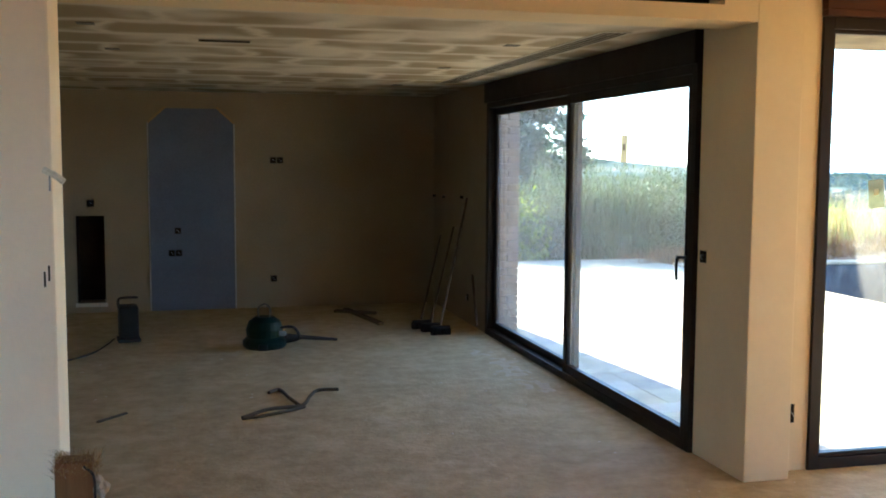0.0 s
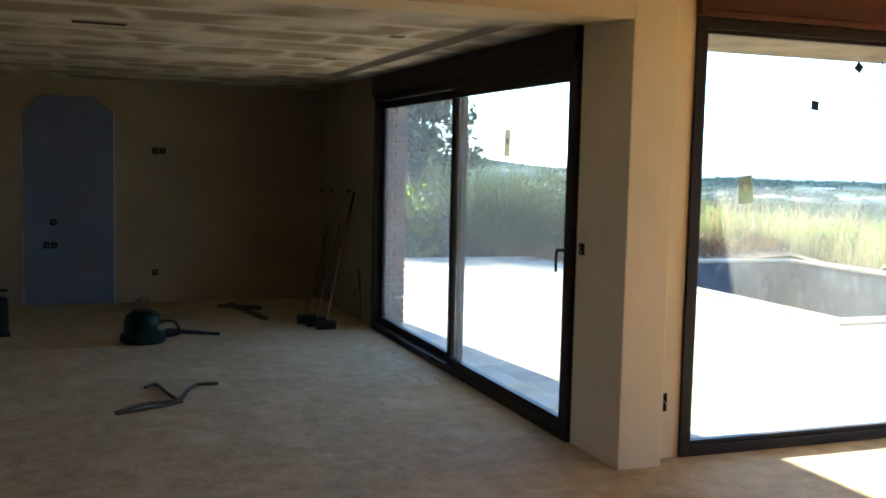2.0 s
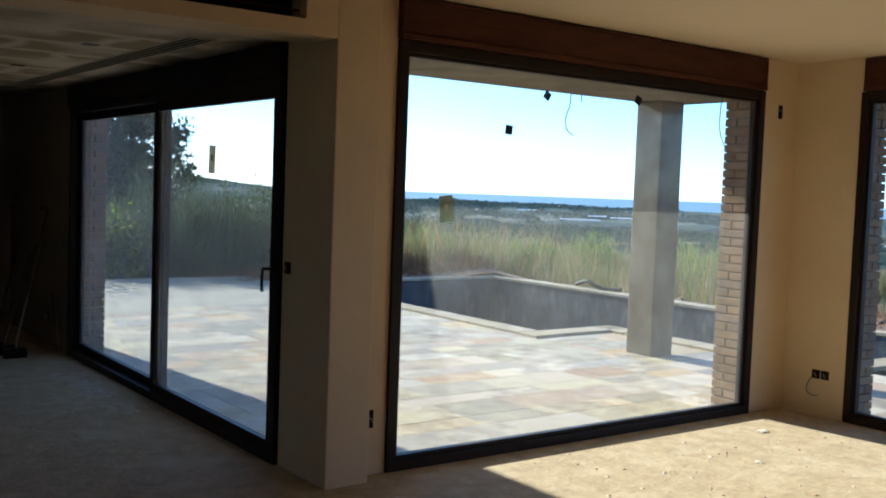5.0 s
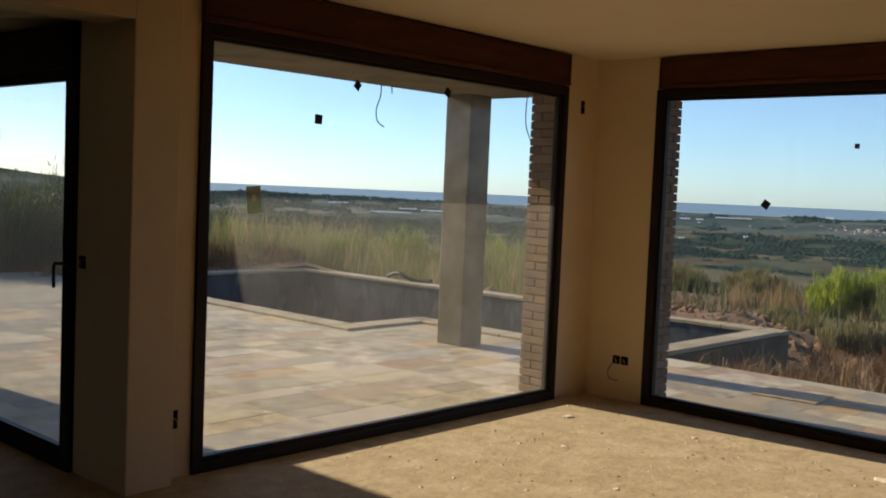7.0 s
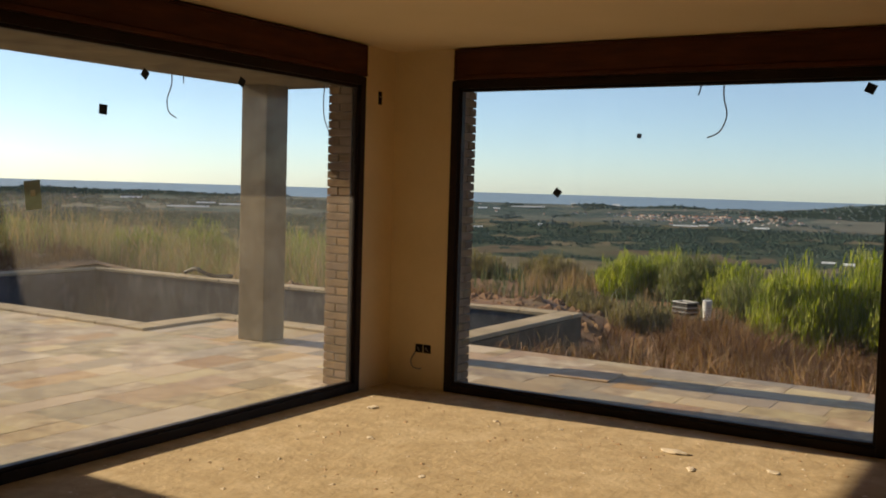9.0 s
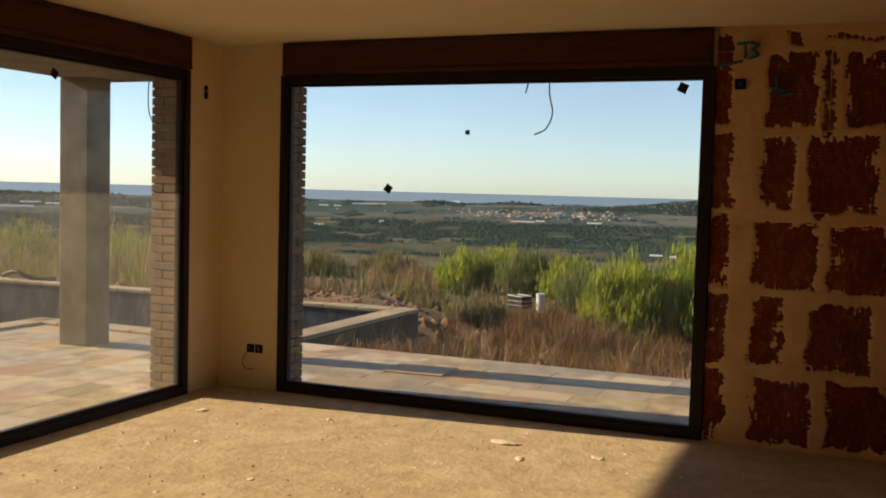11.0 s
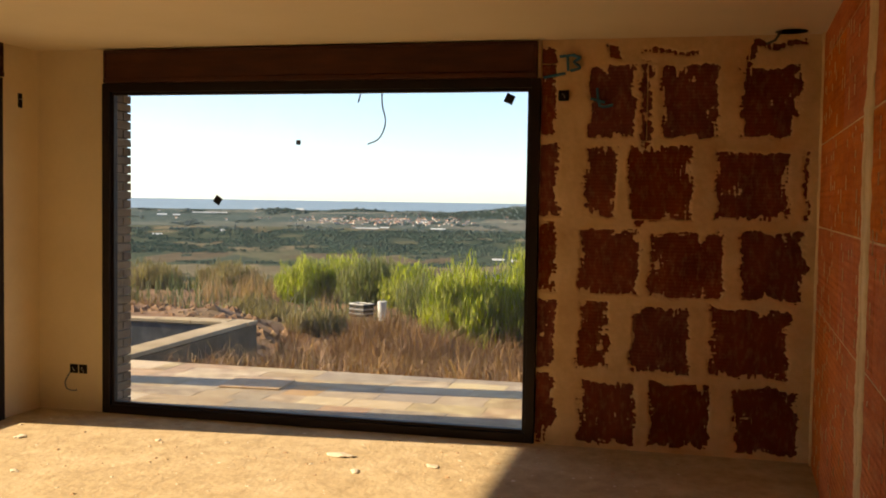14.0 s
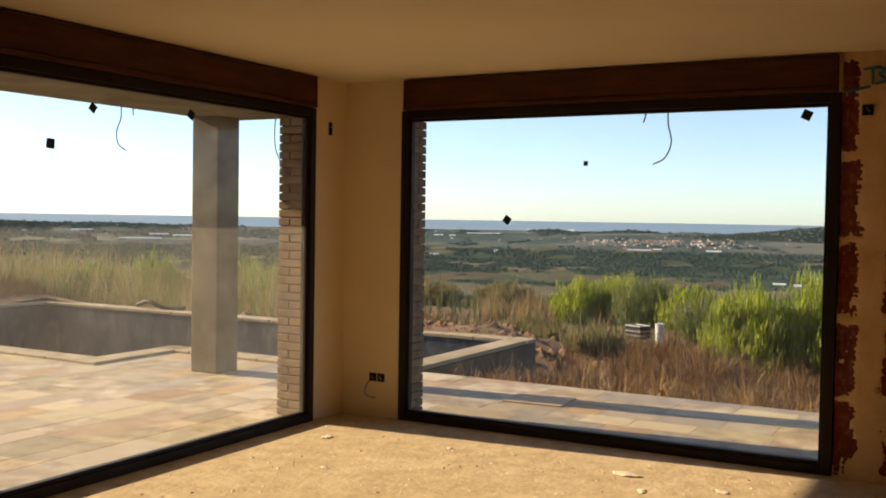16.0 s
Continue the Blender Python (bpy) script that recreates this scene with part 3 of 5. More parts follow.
bm = bmesh.new()
inner, depth = POOL, -1.75
for k in range(6):
    (xa, ya), (xb, yb) = inner[k], inner[(k + 1) % 6]
    d = Vector((xb - xa, yb - ya)).normalized()
    nrm = Vector((-d.y, d.x))
    p = [(xa, ya), (xb, yb), (xb + nrm.x * 0.25 + d.x * 0.0, yb + nrm.y * 0.25), (xa + nrm.x * 0.25, ya + nrm.y * 0.25)]
    vs = [bm.verts.new((*q, z)) for z in (depth, OUT - 0.03) for q in p]
    for f in ((0, 1, 5, 4), (1, 2, 6, 5), (2, 3, 7, 6), (3, 0, 4, 7), (4, 5, 6, 7), (3, 2, 1, 0)):
        bm.faces.new([vs[i] for i in f])
box(bm, 1.12, 5.25, 4.02, 9.88, depth - 0.1, depth)
box(bm, 2.28, 5.25, 1.05, 4.02, depth - 0.1, depth)
bmesh.ops.recalc_face_normals(bm, faces=bm.faces)
pool = tagged(part("pool", bm, M_POOL), "empty swimming pool shell with dark grey blue render", "pool", kind="structure")

structure("pool_outer_wall", boxes((2.20, 5.52, 0.76, 0.796, -1.4, OUT - 0.025), (5.504, 5.54, 0.796, 10.1, -1.4, OUT - 0.025)), M_WALLFACE, "rough stained concrete outer face of the pool shell")
column = tagged(part("column", boxes((1.10, 1.42, 2.30, 2.64, OUT, 2.53), bevel=0.012), M_CONCRETE), "raw concrete porch column on the terrace", "column", kind="structure")
structure("porch_roof", boxes((-3.73, 1.60, 0.5, 2.64, 2.53, 2.72), (0.53, 1.60, -8, 0.5, 2.53, 2.72)), M_CONCRETE, "concrete porch slab carried by columns")
pier = structure("pier", boxes((-0.15, PIER - 0.014, 0.101, PIER - 0.014, OUT - 0.1, 2.53), (0.101, PIER - 0.014, -0.40, 0.101, OUT - 0.1, 2.53)),
                 M_MORTAR, "face brick corner pier outside the windows")
wing = structure("wing_pier", boxes((-3.92, -3.742, 4.44, NORTH, OUT - 0.1, 2.5)), M_MORTAR, "face brick reveal beside the sliding door")

# ---- plants ----
def blades(rng, base, height, width, lean, bend=0.5):
    """Tapered, bent blades as one mesh's vertices and faces: base, height and lean per blade."""
    n = len(base)
    ang = rng.uniform(0, math.tau, n)
    out = np.stack([np.cos(ang), np.sin(ang), np.zeros(n)], 1)
    turn = rng.uniform(0, math.tau, n)
    side = np.stack([np.cos(turn), np.sin(turn), np.zeros(n)], 1) * (width / 2)[:, None]
    up = np.array([0, 0, 1.0])
    mid = base + up * (height * 0.55)[:, None] + out * (lean * height * 0.35)[:, None]
    tip = base + up * (height * (1 - 0.25 * lean * bend))[:, None] + out * (lean * height)[:, None]
    v = np.stack([base - side, base + side, mid + side * 0.7, mid - side * 0.7, tip], 1).reshape(-1, 3)
    k = np.arange(n) * 5
    faces = np.stack([k, k + 1, k + 2, k + 3], 1).tolist() + np.stack([k + 3, k + 2, k + 4], 1).tolist()
    return v, faces


def leaves(rng, centre, size, up=0.4):
    """Small pointed leaves turned at random."""
    n = len(centre)
    d = rng.normal(size=(n, 3))
    d[:, 2] += up * 2
    d /= np.linalg.norm(d, axis=1)[:, None]
    s = np.cross(d, rng.normal(size=(n, 3)))
    s /= np.linalg.norm(s, axis=1)[:, None]
    L = (size * rng.uniform(0.6, 1.3, n))[:, None]
    v = np.stack([centre, centre + d * L * 0.5 + s * L * 0.22, centre + d * L, centre + d * L * 0.5 - s * L * 0.22], 1).reshape(-1, 3)
    k = np.arange(n) * 4
    return v, np.stack([k, k + 1, k + 2, k + 3], 1).tolist()


def grass(name, rng, pts, h, w, lean, material, label):
    base = np.array([(x, y, land(x, y) - 0.03) for x, y in pts])
    n = len(base)
    clump = np.array([max(0.2, 0.8 + 0.8 * noise.noise((x * 1.3, y * 1.3, 17)) + 0.6 * noise.noise((x * 0.55, y * 0.55, 19))) for x, y in pts])
    v, f = blades(rng, base, h * clump * rng.uniform(0.4, 1.2, n), w * rng.uniform(0.6, 1.4, n), rng.uniform(0.02, lean, n))
    return tagged(mesh_of(name, v.tolist(), f, material), label, "grass", kind="stuff")


def shrub(seed, x, y, radius, height, material, label, count=2600, leaf=0.062, wispy=True):
    """A bush: thin stems fanning from the foot, and foliage in uneven sprays along them."""
    rng = np.random.default_rng(seed)
    z = land(x, y) - 0.05
    bush = thing("shrub", label, "shrub", at=(x, y, z))
    bm, tips = bmesh.new(), []
    for _ in range(110):
        a, r, hh = rng.uniform(0, math.tau), radius * math.sqrt(rng.uniform(0, 1)), height * rng.uniform(0.45, 1.12)
        hh *= 1 - 0.45 * (r / radius) ** 2
        top = Vector((r * math.cos(a), r * math.sin(a), hh))
        pts = [Vector((0.2 * top.x, 0.2 * top.y, 0)), Vector((0.7 * top.x, 0.7 * top.y, hh * 0.5)), top]
        tube(bm, pts, [0.010, 0.007, 0.003], 4)
        tips.append(pts)
    part("stems", bm, M_BARK, bush)
    per = int(count * 3.2) // len(tips)
    c = []
    for p0, p1, p2 in tips:
        t = rng.uniform(0.15, 1.0, per) ** 0.8
        q = np.outer((1 - t) ** 2, p0) + np.outer(2 * t * (1 - t), p1) + np.outer(t * t, p2)
        c.append(q + rng.normal(size=(per, 3)) * (0.032 + 0.045 * (1 - t))[:, None] * (height + radius))
    c = np.concatenate(c)
    c[:, 2] = np.maximum(c[:, 2], 0.03)
    if wispy:
        n = len(c)
        v, f = blades(rng, c, leaf * rng.uniform(1.0, 3.0, n), leaf * 0.24 * rng.uniform(0.7, 1.5, n), rng.uniform(0.03, 0.5, n))
    else:
        v, f = leaves(rng, c, np.full(len(c), leaf))
    mesh_of("foliage", v.tolist(), f, material, bush)
    return bush


def tree(seed, x, y, height, radius, label, count=30000, leaf=0.26):
    rng = np.random.default_rng(seed)
    whole = thing("tree", label, "tree", at=(x, y, land(x, y) - 0.1))
    bm = bmesh.new()
    tube(bm, smooth([(0, 0, 0), (0.08, 0.05, height * 0.3), (-0.05, 0.1, height * 0.6), (0.05, 0.0, height * 0.92)], 5),
         [0.24 - 0.2 * k / 15 for k in range(16)], 8)
    part("trunk", bm, M_BARK, whole)
    bm, cs = bmesh.new(), []
    for k in range(48):
        h0 = height * rng.uniform(0.12, 0.9)
        a = rng.uniform(0, math.tau)
        reach = radius * rng.uniform(0.5, 1.15) * (1.15 - 0.75 * h0 / height)
        end = Vector((reach * math.cos(a), reach * math.sin(a), h0 + reach * rng.uniform(0.1, 0.55)))
        mid = Vector((end.x * 0.5, end.y * 0.5, h0 + (end.z - h0) * 0.35))
        tube(bm, [Vector((0, 0, h0)), mid, end], [0.06, 0.035, 0.01], 5)
        for _ in range(9):
            t = rng.uniform(0.35, 1.08)
            p = Vector((0, 0, h0)).lerp(mid, t * 2) if t < 0.5 else mid.lerp(end, t * 2 - 1)
            cs.append((p + Vector(rng.normal(size=3)) * 0.06 * radius, rng.uniform(0.12, 0.3) * radius * 0.55))
    part("limbs", bm, M_BARK, whole)
    per = count // len(cs)
    c = np.concatenate([np.array(p) + rng.normal(size=(per, 3)) * s * 0.6 for p, s in cs])
    v, f = leaves(rng, c, np.full(len(c), leaf), 0.2)
    mesh_of("crown", v.tolist(), f, M_TREE, whole)
    return whole


rng = np.random.default_rng(4)
GREEN = "bright yellow green wispy broom shrub on the dry bank"
for seed, x, y, r, h, n in ((11, 13.6, 3.2, 0.75, 0.92, 3600), (12, 14.1, 2.5, 0.7, 1.02, 3000), (13, 8.3, -1.45, 0.75, 1.22, 5000), (14, 8.7, -2.3, 0.85, 1.42, 5600), (15, 8.1, -3.2, 0.85, 1.25, 4200),
                            (19, 10.3, -0.9, 0.55, 0.95, 2400), (20, 12.6, 0.6, 0.7, 0.9, 2600), (16, 8.3, 12.3, 0.8, 0.85, 2600), (17, 9.0, 8.7, 0.8, 0.95, 2600), (18, 11.0, 9.6, 0.9, 1.1, 2400), (30, 6.4, 13.6, 0.7, 0.95, 2000), (51, 10.6, 12.6, 0.9, 1.15, 2400), (52, 11.8, 11.2, 0.8, 1.2, 2200)):
    shrub(seed, x, y, r, h, M_LEAF_BANK if y > 8 else M_LEAF, GREEN, n)
for seed, x, y, r, h, n in ((21, 13.2, 1.6, 0.8, 1.0, 2600), (27, 7.6, 0.75, 0.5, 0.42, 700), (28, 8.9, 2.4, 0.45, 0.4, 800), (22, 15.4, 5.9, 0.8, 0.7, 1800), (23, 11.2, 0.0, 0.6, 0.75, 1500), (24, 11.3, 6.3, 0.4, 0.45, 800),
                            (25, 8.4, 1.7, 0.4, 0.32, 500), (26, 15.2, 7.8, 0.8, 0.7, 1500)):
    shrub(seed, x, y, r, h, M_LEAF_MID if seed in (21, 23) else M_LEAF_DRY, "dull olive low shrub among dry weeds", n)
for seed, x, y, r, h, n in ((31, -0.9, 12.6, 0.95, 1.3, 3600), (32, 0.6, 12.2, 0.9, 1.35, 3400), (33, 1.9, 12.2, 0.95, 1.45, 3600), (34, 3.3, 12.4, 0.9, 1.35, 3400), (35, -2.4, 13.2, 1.1, 1.7, 2600), (39, 1.2, 13.2, 1.0, 1.75, 3000), (40, 0.1, 13.4, 1.0, 1.9, 3200),
                            (36, 2.6, 14.2, 1.0, 1.7, 2400), (37, 4.8, 13.6, 0.9, 1.3, 2000)):
    shrub(seed, x, y, 1.1 * r, 1.25 * h, M_LEAF_DULL, "grey green overgrown shrub at the edge of the terrace", n, leaf=0.07, wispy=seed % 2 == 0)
shrub(38, -1.0, 12.2, 0.45, 1.35, M_LEAF, "yellow flowering shrub at the edge of the terrace", 900, 0.09, False)
tree(41, 4.6, 30.5, 8.2, 3.2, "dark leafy tree behind the terrace shrubs")
tree(42, 0.6, 33.0, 9.0, 3.4, "dark leafy tree behind the terrace shrubs")

pts = [(x, y) for x, y in zip(rng.uniform(5.6, 17, 60000), rng.uniform(4.0, 27, 60000)) if (y > 10.5 or (x > 6.2 and y > 5.8 + 0.55 * (x - 8))) and noise.noise((x * 0.35, y * 0.35, 5)) > -0.35 - 0.03 * max(y - 10, 0)]
pts += [(x, y) for x, y in zip(rng.uniform(2.5, 7, 9000), rng.uniform(10.5, 22, 9000)) if y > 11.0 and x > 2.5 + 0.35 * (y - 10)]
grass("dry_grass", rng, pts[::2], 1.22, 0.010, 0.75, M_STRAW, "tall straw coloured dry grass on the bank behind the pool")
grass("green_grass", rng, pts[1::2], 1.08, 0.011, 0.8, M_GREENGRASS, "tall greenish grass mixed with dry stalks")
pts = [(x, y) for x, y in zip(rng.uniform(2.6, 12, 60000), rng.uniform(-7, 6.0, 60000))
       if (y < 0.55 or x > 6.3) and noise.noise((x * 0.8, y * 0.8, 1)) > (0.28 if (x > 5.8 and y > 0.5) else -0.25) and not in_pool(x, y, 0.3)]
grass("weeds", rng, pts[::3], 0.30, 0.014, 1.9, M_WEED, "brown withered weeds below the terrace edge")
grass("straw", rng, pts[1::6], 0.46, 0.005, 1.2, M_STRAW, "pale dry stalks below the terrace edge")
pts = [(x, y) for x, y in zip(rng.uniform(11, 19, 16000), rng.uniform(2, 11, 16000)) if noise.noise((x * 0.55, y * 0.55, 51)) > 0.12]
grass("straw_tufts", rng, pts, 0.62, 0.010, 0.5, M_STRAW, "tufts of tall straw at the brow of the slope")
pts = [(x, y) for x, y in zip(rng.uniform(9, 42, 26000), rng.uniform(-9, 30, 26000)) if noise.noise((x * 0.2, y * 0.2, 8)) > -0.15]
grass("scrub", rng, pts, 0.5, 0.03, 0.6, M_LEAF_DULL, "low dull scrub down the slope")

pts = [(x, y) for x, y in zip(rng.uniform(5.9, 9.5, 16000), rng.uniform(-4.5, 0.7, 16000)) if noise.noise((x * 1.3, y * 1.3, 21)) > 0.0]
pts += [(x, y) for x, y in zip(rng.uniform(3.9, 6.8, 14000), rng.uniform(-4.2, 0.5, 14000)) if noise.noise((x * 1.1, y * 1.1, 23)) > -0.05]
pts += [(x, y) for x, y in zip(rng.uniform(6.0, 9.6, 14000), rng.uniform(-4.6, 0.9, 14000)) if noise.noise((x * 1.7, y * 1.7, 25)) > 0.0]
grass("tall_weeds", rng, pts[::2], 0.46, 0.010, 1.1, M_WEED, "tall reddish brown weeds round the shrubs")
pts = [(x, y) for x, y in zip(rng.uniform(0.4, 7.5, 22000), rng.uniform(10.4, 13.5, 22000)) if noise.noise((x * 0.9, y * 0.9, 31)) > -0.3]
grass("bank_weeds", rng, pts, 0.34, 0.012, 0.9, M_WEED, "withered weeds along the far edge of the pool")
V, F = [], []
for _ in range(2600):
    if rng.uniform() < 0.6:
        x, y = rng.uniform(5.5, 10), rng.uniform(-0.5, 6.5)
    else:
        x, y = rng.uniform(0.8, 7.5), rng.uniform(10.3, 12.5)
    s, i, z = 0.015 + 0.07 * rng.uniform() ** 3, len(V), land(x, y)
    V += [(x + s * a * rng.uniform(0.6, 1.5), y + s * b * rng.uniform(0.6, 1.5), z + s * c) for a, b, c in ((-1, -1, -0.3), (1, -0.8, -0.3), (0.9, 1, -0.3), (-1, 0.9, -0.3), (-0.4, -0.3, 0.7), (0.4, 0.3, 0.8))]
    F += [(i, i + 1, i + 4), (i + 1, i + 5, i + 4), (i + 1, i + 2, i + 5), (i + 2, i + 3, i + 5), (i + 3, i + 4, i + 5), (i + 3, i, i + 4)]
tagged(mesh_of("earth_clods", V, F, M_EARTH), "clods of dug red earth beside the pool", "earth", kind="stuff")

# ---- the plain: woods, fields, town ----
cs, hs = [], []
for _ in range(150000):
    deg, low = rng.uniform(-14, 84), rng.uniform(25, 290)
    r = 31800 / low
    x, y = far_at(r, deg)
    if wooded(r, deg) > 0:
        cs.append((x, y, land(x, y) - 0.0006 * r))
        hs.append(r * rng.uniform(0.0007, 0.0020))
for _ in range(9000):
    r = 24 * (6 ** rng.uniform(0, 1))
    x, y = far_at(r, rng.uniform(-16, 80))
    if noise.noise((x / 14, y / 7, 41)) > 0.12:
        cs.append((x, y, land(x, y) - 0.05))
        hs.append(rng.uniform(0.06, 0.22) * (1 + r / 160))
cs, hs = np.array(cs), np.array(hs)
base = np.array([(1, 0, 0.1), (0.31, 0.95, 0.15), (-0.81, 0.59, 0.1), (-0.81, -0.59, 0.2), (0.31, -0.95, 0.1),
                 (0.6, 0.2, 0.75), (-0.1, 0.62, 0.8), (-0.6, -0.1, 0.7), (0.05, -0.6, 0.78), (0.05, 0.05, 1.05)])
tri = [(k, (k + 1) % 5, 5 + min(k, 3)) for k in range(5)] + [(1, 6, 5), (2, 7, 6), (3, 8, 7), (0, 5, 8), (5, 6, 9), (6, 7, 9), (7, 8, 9), (8, 5, 9)]
v = cs[:, None] + base[None] * hs[:, None, None] * rng.uniform(0.7, 1.3, (len(cs), 10, 1)) * np.array([1.1, 1.1, 1.0])
f = (np.array(tri)[None] + (np.arange(len(cs)) * 10)[:, None, None]).reshape(-1, 3).tolist()
# trees beyond 500 m take the haze-tinted colour
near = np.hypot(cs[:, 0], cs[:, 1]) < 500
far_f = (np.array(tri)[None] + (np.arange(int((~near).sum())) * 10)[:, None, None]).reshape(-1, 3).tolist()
tagged(mesh_of("coastal_woods", v[~near].reshape(-1, 3).tolist(), far_f, M_WOODS_HAZED), "woods near the coast, their colour blued by painted haze", "woods", kind="stuff")
v = v[near]
f = (np.array(tri)[None] + (np.arange(len(v)) * 10)[:, None, None]).reshape(-1, 3).tolist()
tagged(mesh_of("woods", v.reshape(-1, 3).tolist(), f, M_WOODS), "dark green woods spread over the plain", "woods", kind="stuff")

wall_v, wall_f, roof_v, roof_f = [], [], [], []


def far_house(x, y, w, d, h, rise, turn):
    z = land(x, y)
    c, s = math.cos(turn), math.sin(turn)

    def at(u, q, k):
        return (x + u * c - q * s, y + u * s + q * c, z + k)
    k = len(wall_v)
    wall_v.extend([at(u * w, q * d, e) for e in (-1, h) for u, q in ((-1, -1), (1, -1), (1, 1), (-1, 1))])
    wall_f.extend([(k, k + 1, k + 5, k + 4), (k + 1, k + 2, k + 6, k + 5), (k + 2, k + 3, k + 7, k + 6), (k + 3, k, k + 4, k + 7)])
    k = len(roof_v)
    roof_v.extend([at(-w * 1.1, -d * 1.15, h), at(w * 1.1, -d * 1.15, h), at(w * 1.1, d * 1.15, h), at(-w * 1.1, d * 1.15, h), at(-w * 1.1, 0, h + rise), at(w * 1.1, 0, h + rise)])
    roof_f.extend([(k, k + 1, k + 5, k + 4), (k + 2, k + 3, k + 4, k + 5), (k + 1, k + 2, k + 5), (k + 3, k, k + 4)])


for _ in range(190):
    x, y = far_at(rng.normal(735, 62), rng.normal(16.4, 2.9))
    far_house(x, y, rng.uniform(0.5, 1.1), rng.uniform(0.4, 0.8), rng.uniform(0.4, 0.9), rng.uniform(0.3, 0.5), rng.uniform(0, 3.1))
for _ in range(60):
    x, y = far_at(rng.uniform(700, 1240), rng.uniform(-8, 72))
    far_house(x, y, rng.uniform(0.5, 1.3), rng.uniform(0.5, 0.9), rng.uniform(0.4, 1.0), 0.4, rng.uniform(0, 3.1))
tagged(mesh_of("town_walls", wall_v, wall_f, M_WHITEWALL), "white houses of a far town on the plain", "town", kind="stuff")
tagged(mesh_of("town_roofs", roof_v, roof_f, M_ROOFTILE), "red tiled roofs of the far town", "roofs", kind="stuff")
bm = bmesh.new()
for r, deg, w, h in ((1000, 26.6, 34, 1.3), (850, 29.2, 8, 1.6), (840, 28.4, 6, 1.5), (545, 17.6, 13, 0.9), (560, 16.6, 5, 1.0), (545, 13.5, 8, 1.1), (700, 14.5, 8, 1.3),
                        (1200, 34, 30, 2.5), (720, 43.4, 22, 1.6), (640, 46, 26, 1.2), (760, 45.0, 14, 1.5), (900, 49, 18, 2), (1240, 12, 14, 3), (1240, 21.6, 9, 4), (1200, 24, 6, 3),
                        (480, 25.8, 2.2, 1.5), (430, 29.4, 4, 1.0), (264, 8.5, 3, 0.9), (270, 9.6, 3.4, 0.7), (300, 7.6, 2.0, 0.8)):
    x, y = far_at(r, deg)
    at = pose(x, y, land(x, y), 0, 0, deg + 90)
    vs = [bm.verts.new(at @ Vector((u * w / 2, v * 1.1 * h, e))) for u in (-1, 1) for v, e in ((-1, 0), (-1, 0.15 * h), (0, 0.7 * h), (1, 0.15 * h), (1, 0))]
    for k in range(4):
        bm.faces.new((vs[k], vs[k + 1], vs[k + 6], vs[k + 5]))
    bm.faces.new(vs[4::-1])
    bm.faces.new(vs[5:])
tagged(part("greenhouses", bm, surf("white_film", (0.58, 0.58, 0.57), (0.72, 0.72, 0.71), 0.5, 0.6, 0.0, 4.0)), "long white greenhouses and sheds on the plain", "greenhouses", kind="stuff")

# ---- bare brick walls of the living room ----
EAST_RED = (  # visible clay between the plaster daubs, by course: y from, y to, z from, z to
    (-4.28, -3.92, 0.03, 0.43), (-4.74, -4.38, 0.03, 0.44), (-5.26, -4.885, 0.03, 0.44),
    (-4.10, -3.92, 0.51, 0.93), (-4.60, -4.245, 0.50, 0.92), (-5.19, -4.725, 0.50, 0.93),
    (-4.28, -3.925, 0.99, 1.40), (-4.79, -4.35, 0.985, 1.39), (-5.27, -4.90, 0.985, 1.41),
    (-4.13, -3.935, 1.49, 1.93), (-4.595, -4.22, 1.475, 1.93), (-5.16, -4.74, 1.48, 1.89),
    (-4.23, -3.95, 1.985, 2.43), (-4.74, -4.39, 1.985, 2.43), (-5.17, -4.87, 1.985, 2.40), (-5.22, -5.12, 2.10, 2.42),
    (-3.765, -3.60, 0.02, 0.46), (-3.76, -3.60, 0.50, 0.95), (-3.755, -3.60, 1.00, 1.45), (-3.765, -3.60, 1.48, 1.95), (-3.74, -3.60, 2.0, 2.56),
    (-4.33, -4.27, 1.42, 2.46), (-4.95, -4.905, 2.40, 2.57), (-5.24, -4.93, 2.53, 2.57), (-4.62, -4.28, 2.50, 2.525), (-4.14, -4.07, 2.47, 2.56), (-5.28, -5.25, 1.5, 1.9))


def daubs(name, a0, a1, z0, z1, cover, place, cell, thick, parent, material):
    """Hand-thrown plaster: a relief sheet where cover(a, z) is above nought, its ragged rim running down to the clay."""
    na, nz = int((a1 - a0) / cell) + 1, int((z1 - z0) / cell) + 1
    val = {}
    verts, faces = [], []
    for j in range(nz):
        for i in range(na):
            a, z = a0 + (a1 - a0) * i / (na - 1), z0 + (z1 - z0) * j / (nz - 1)
            c = cover(a, z)
            val[i, j] = c > -0.016
            t = thick * (0.60 + 0.45 * noise.noise((a * 6, z * 6, 2)) + 0.25 * noise.noise((a * 31, z * 31, 4)))
            rim = min(max(c / 0.010, -1.0), 1.0)
            verts.append(place(a, z, t * rim if rim > 0 else 0.012 * rim))
    for j in range(nz - 1):
        for i in range(na - 1):
            if val[i, j] or val[i + 1, j] or val[i, j + 1] or val[i + 1, j + 1]:
                faces.append((j * na + i, j * na + i + 1, (j + 1) * na + i + 1, (j + 1) * na + i))
    ob = mesh_of(name, verts, faces, material, parent)
    ob.data.shade_smooth()
    return ob


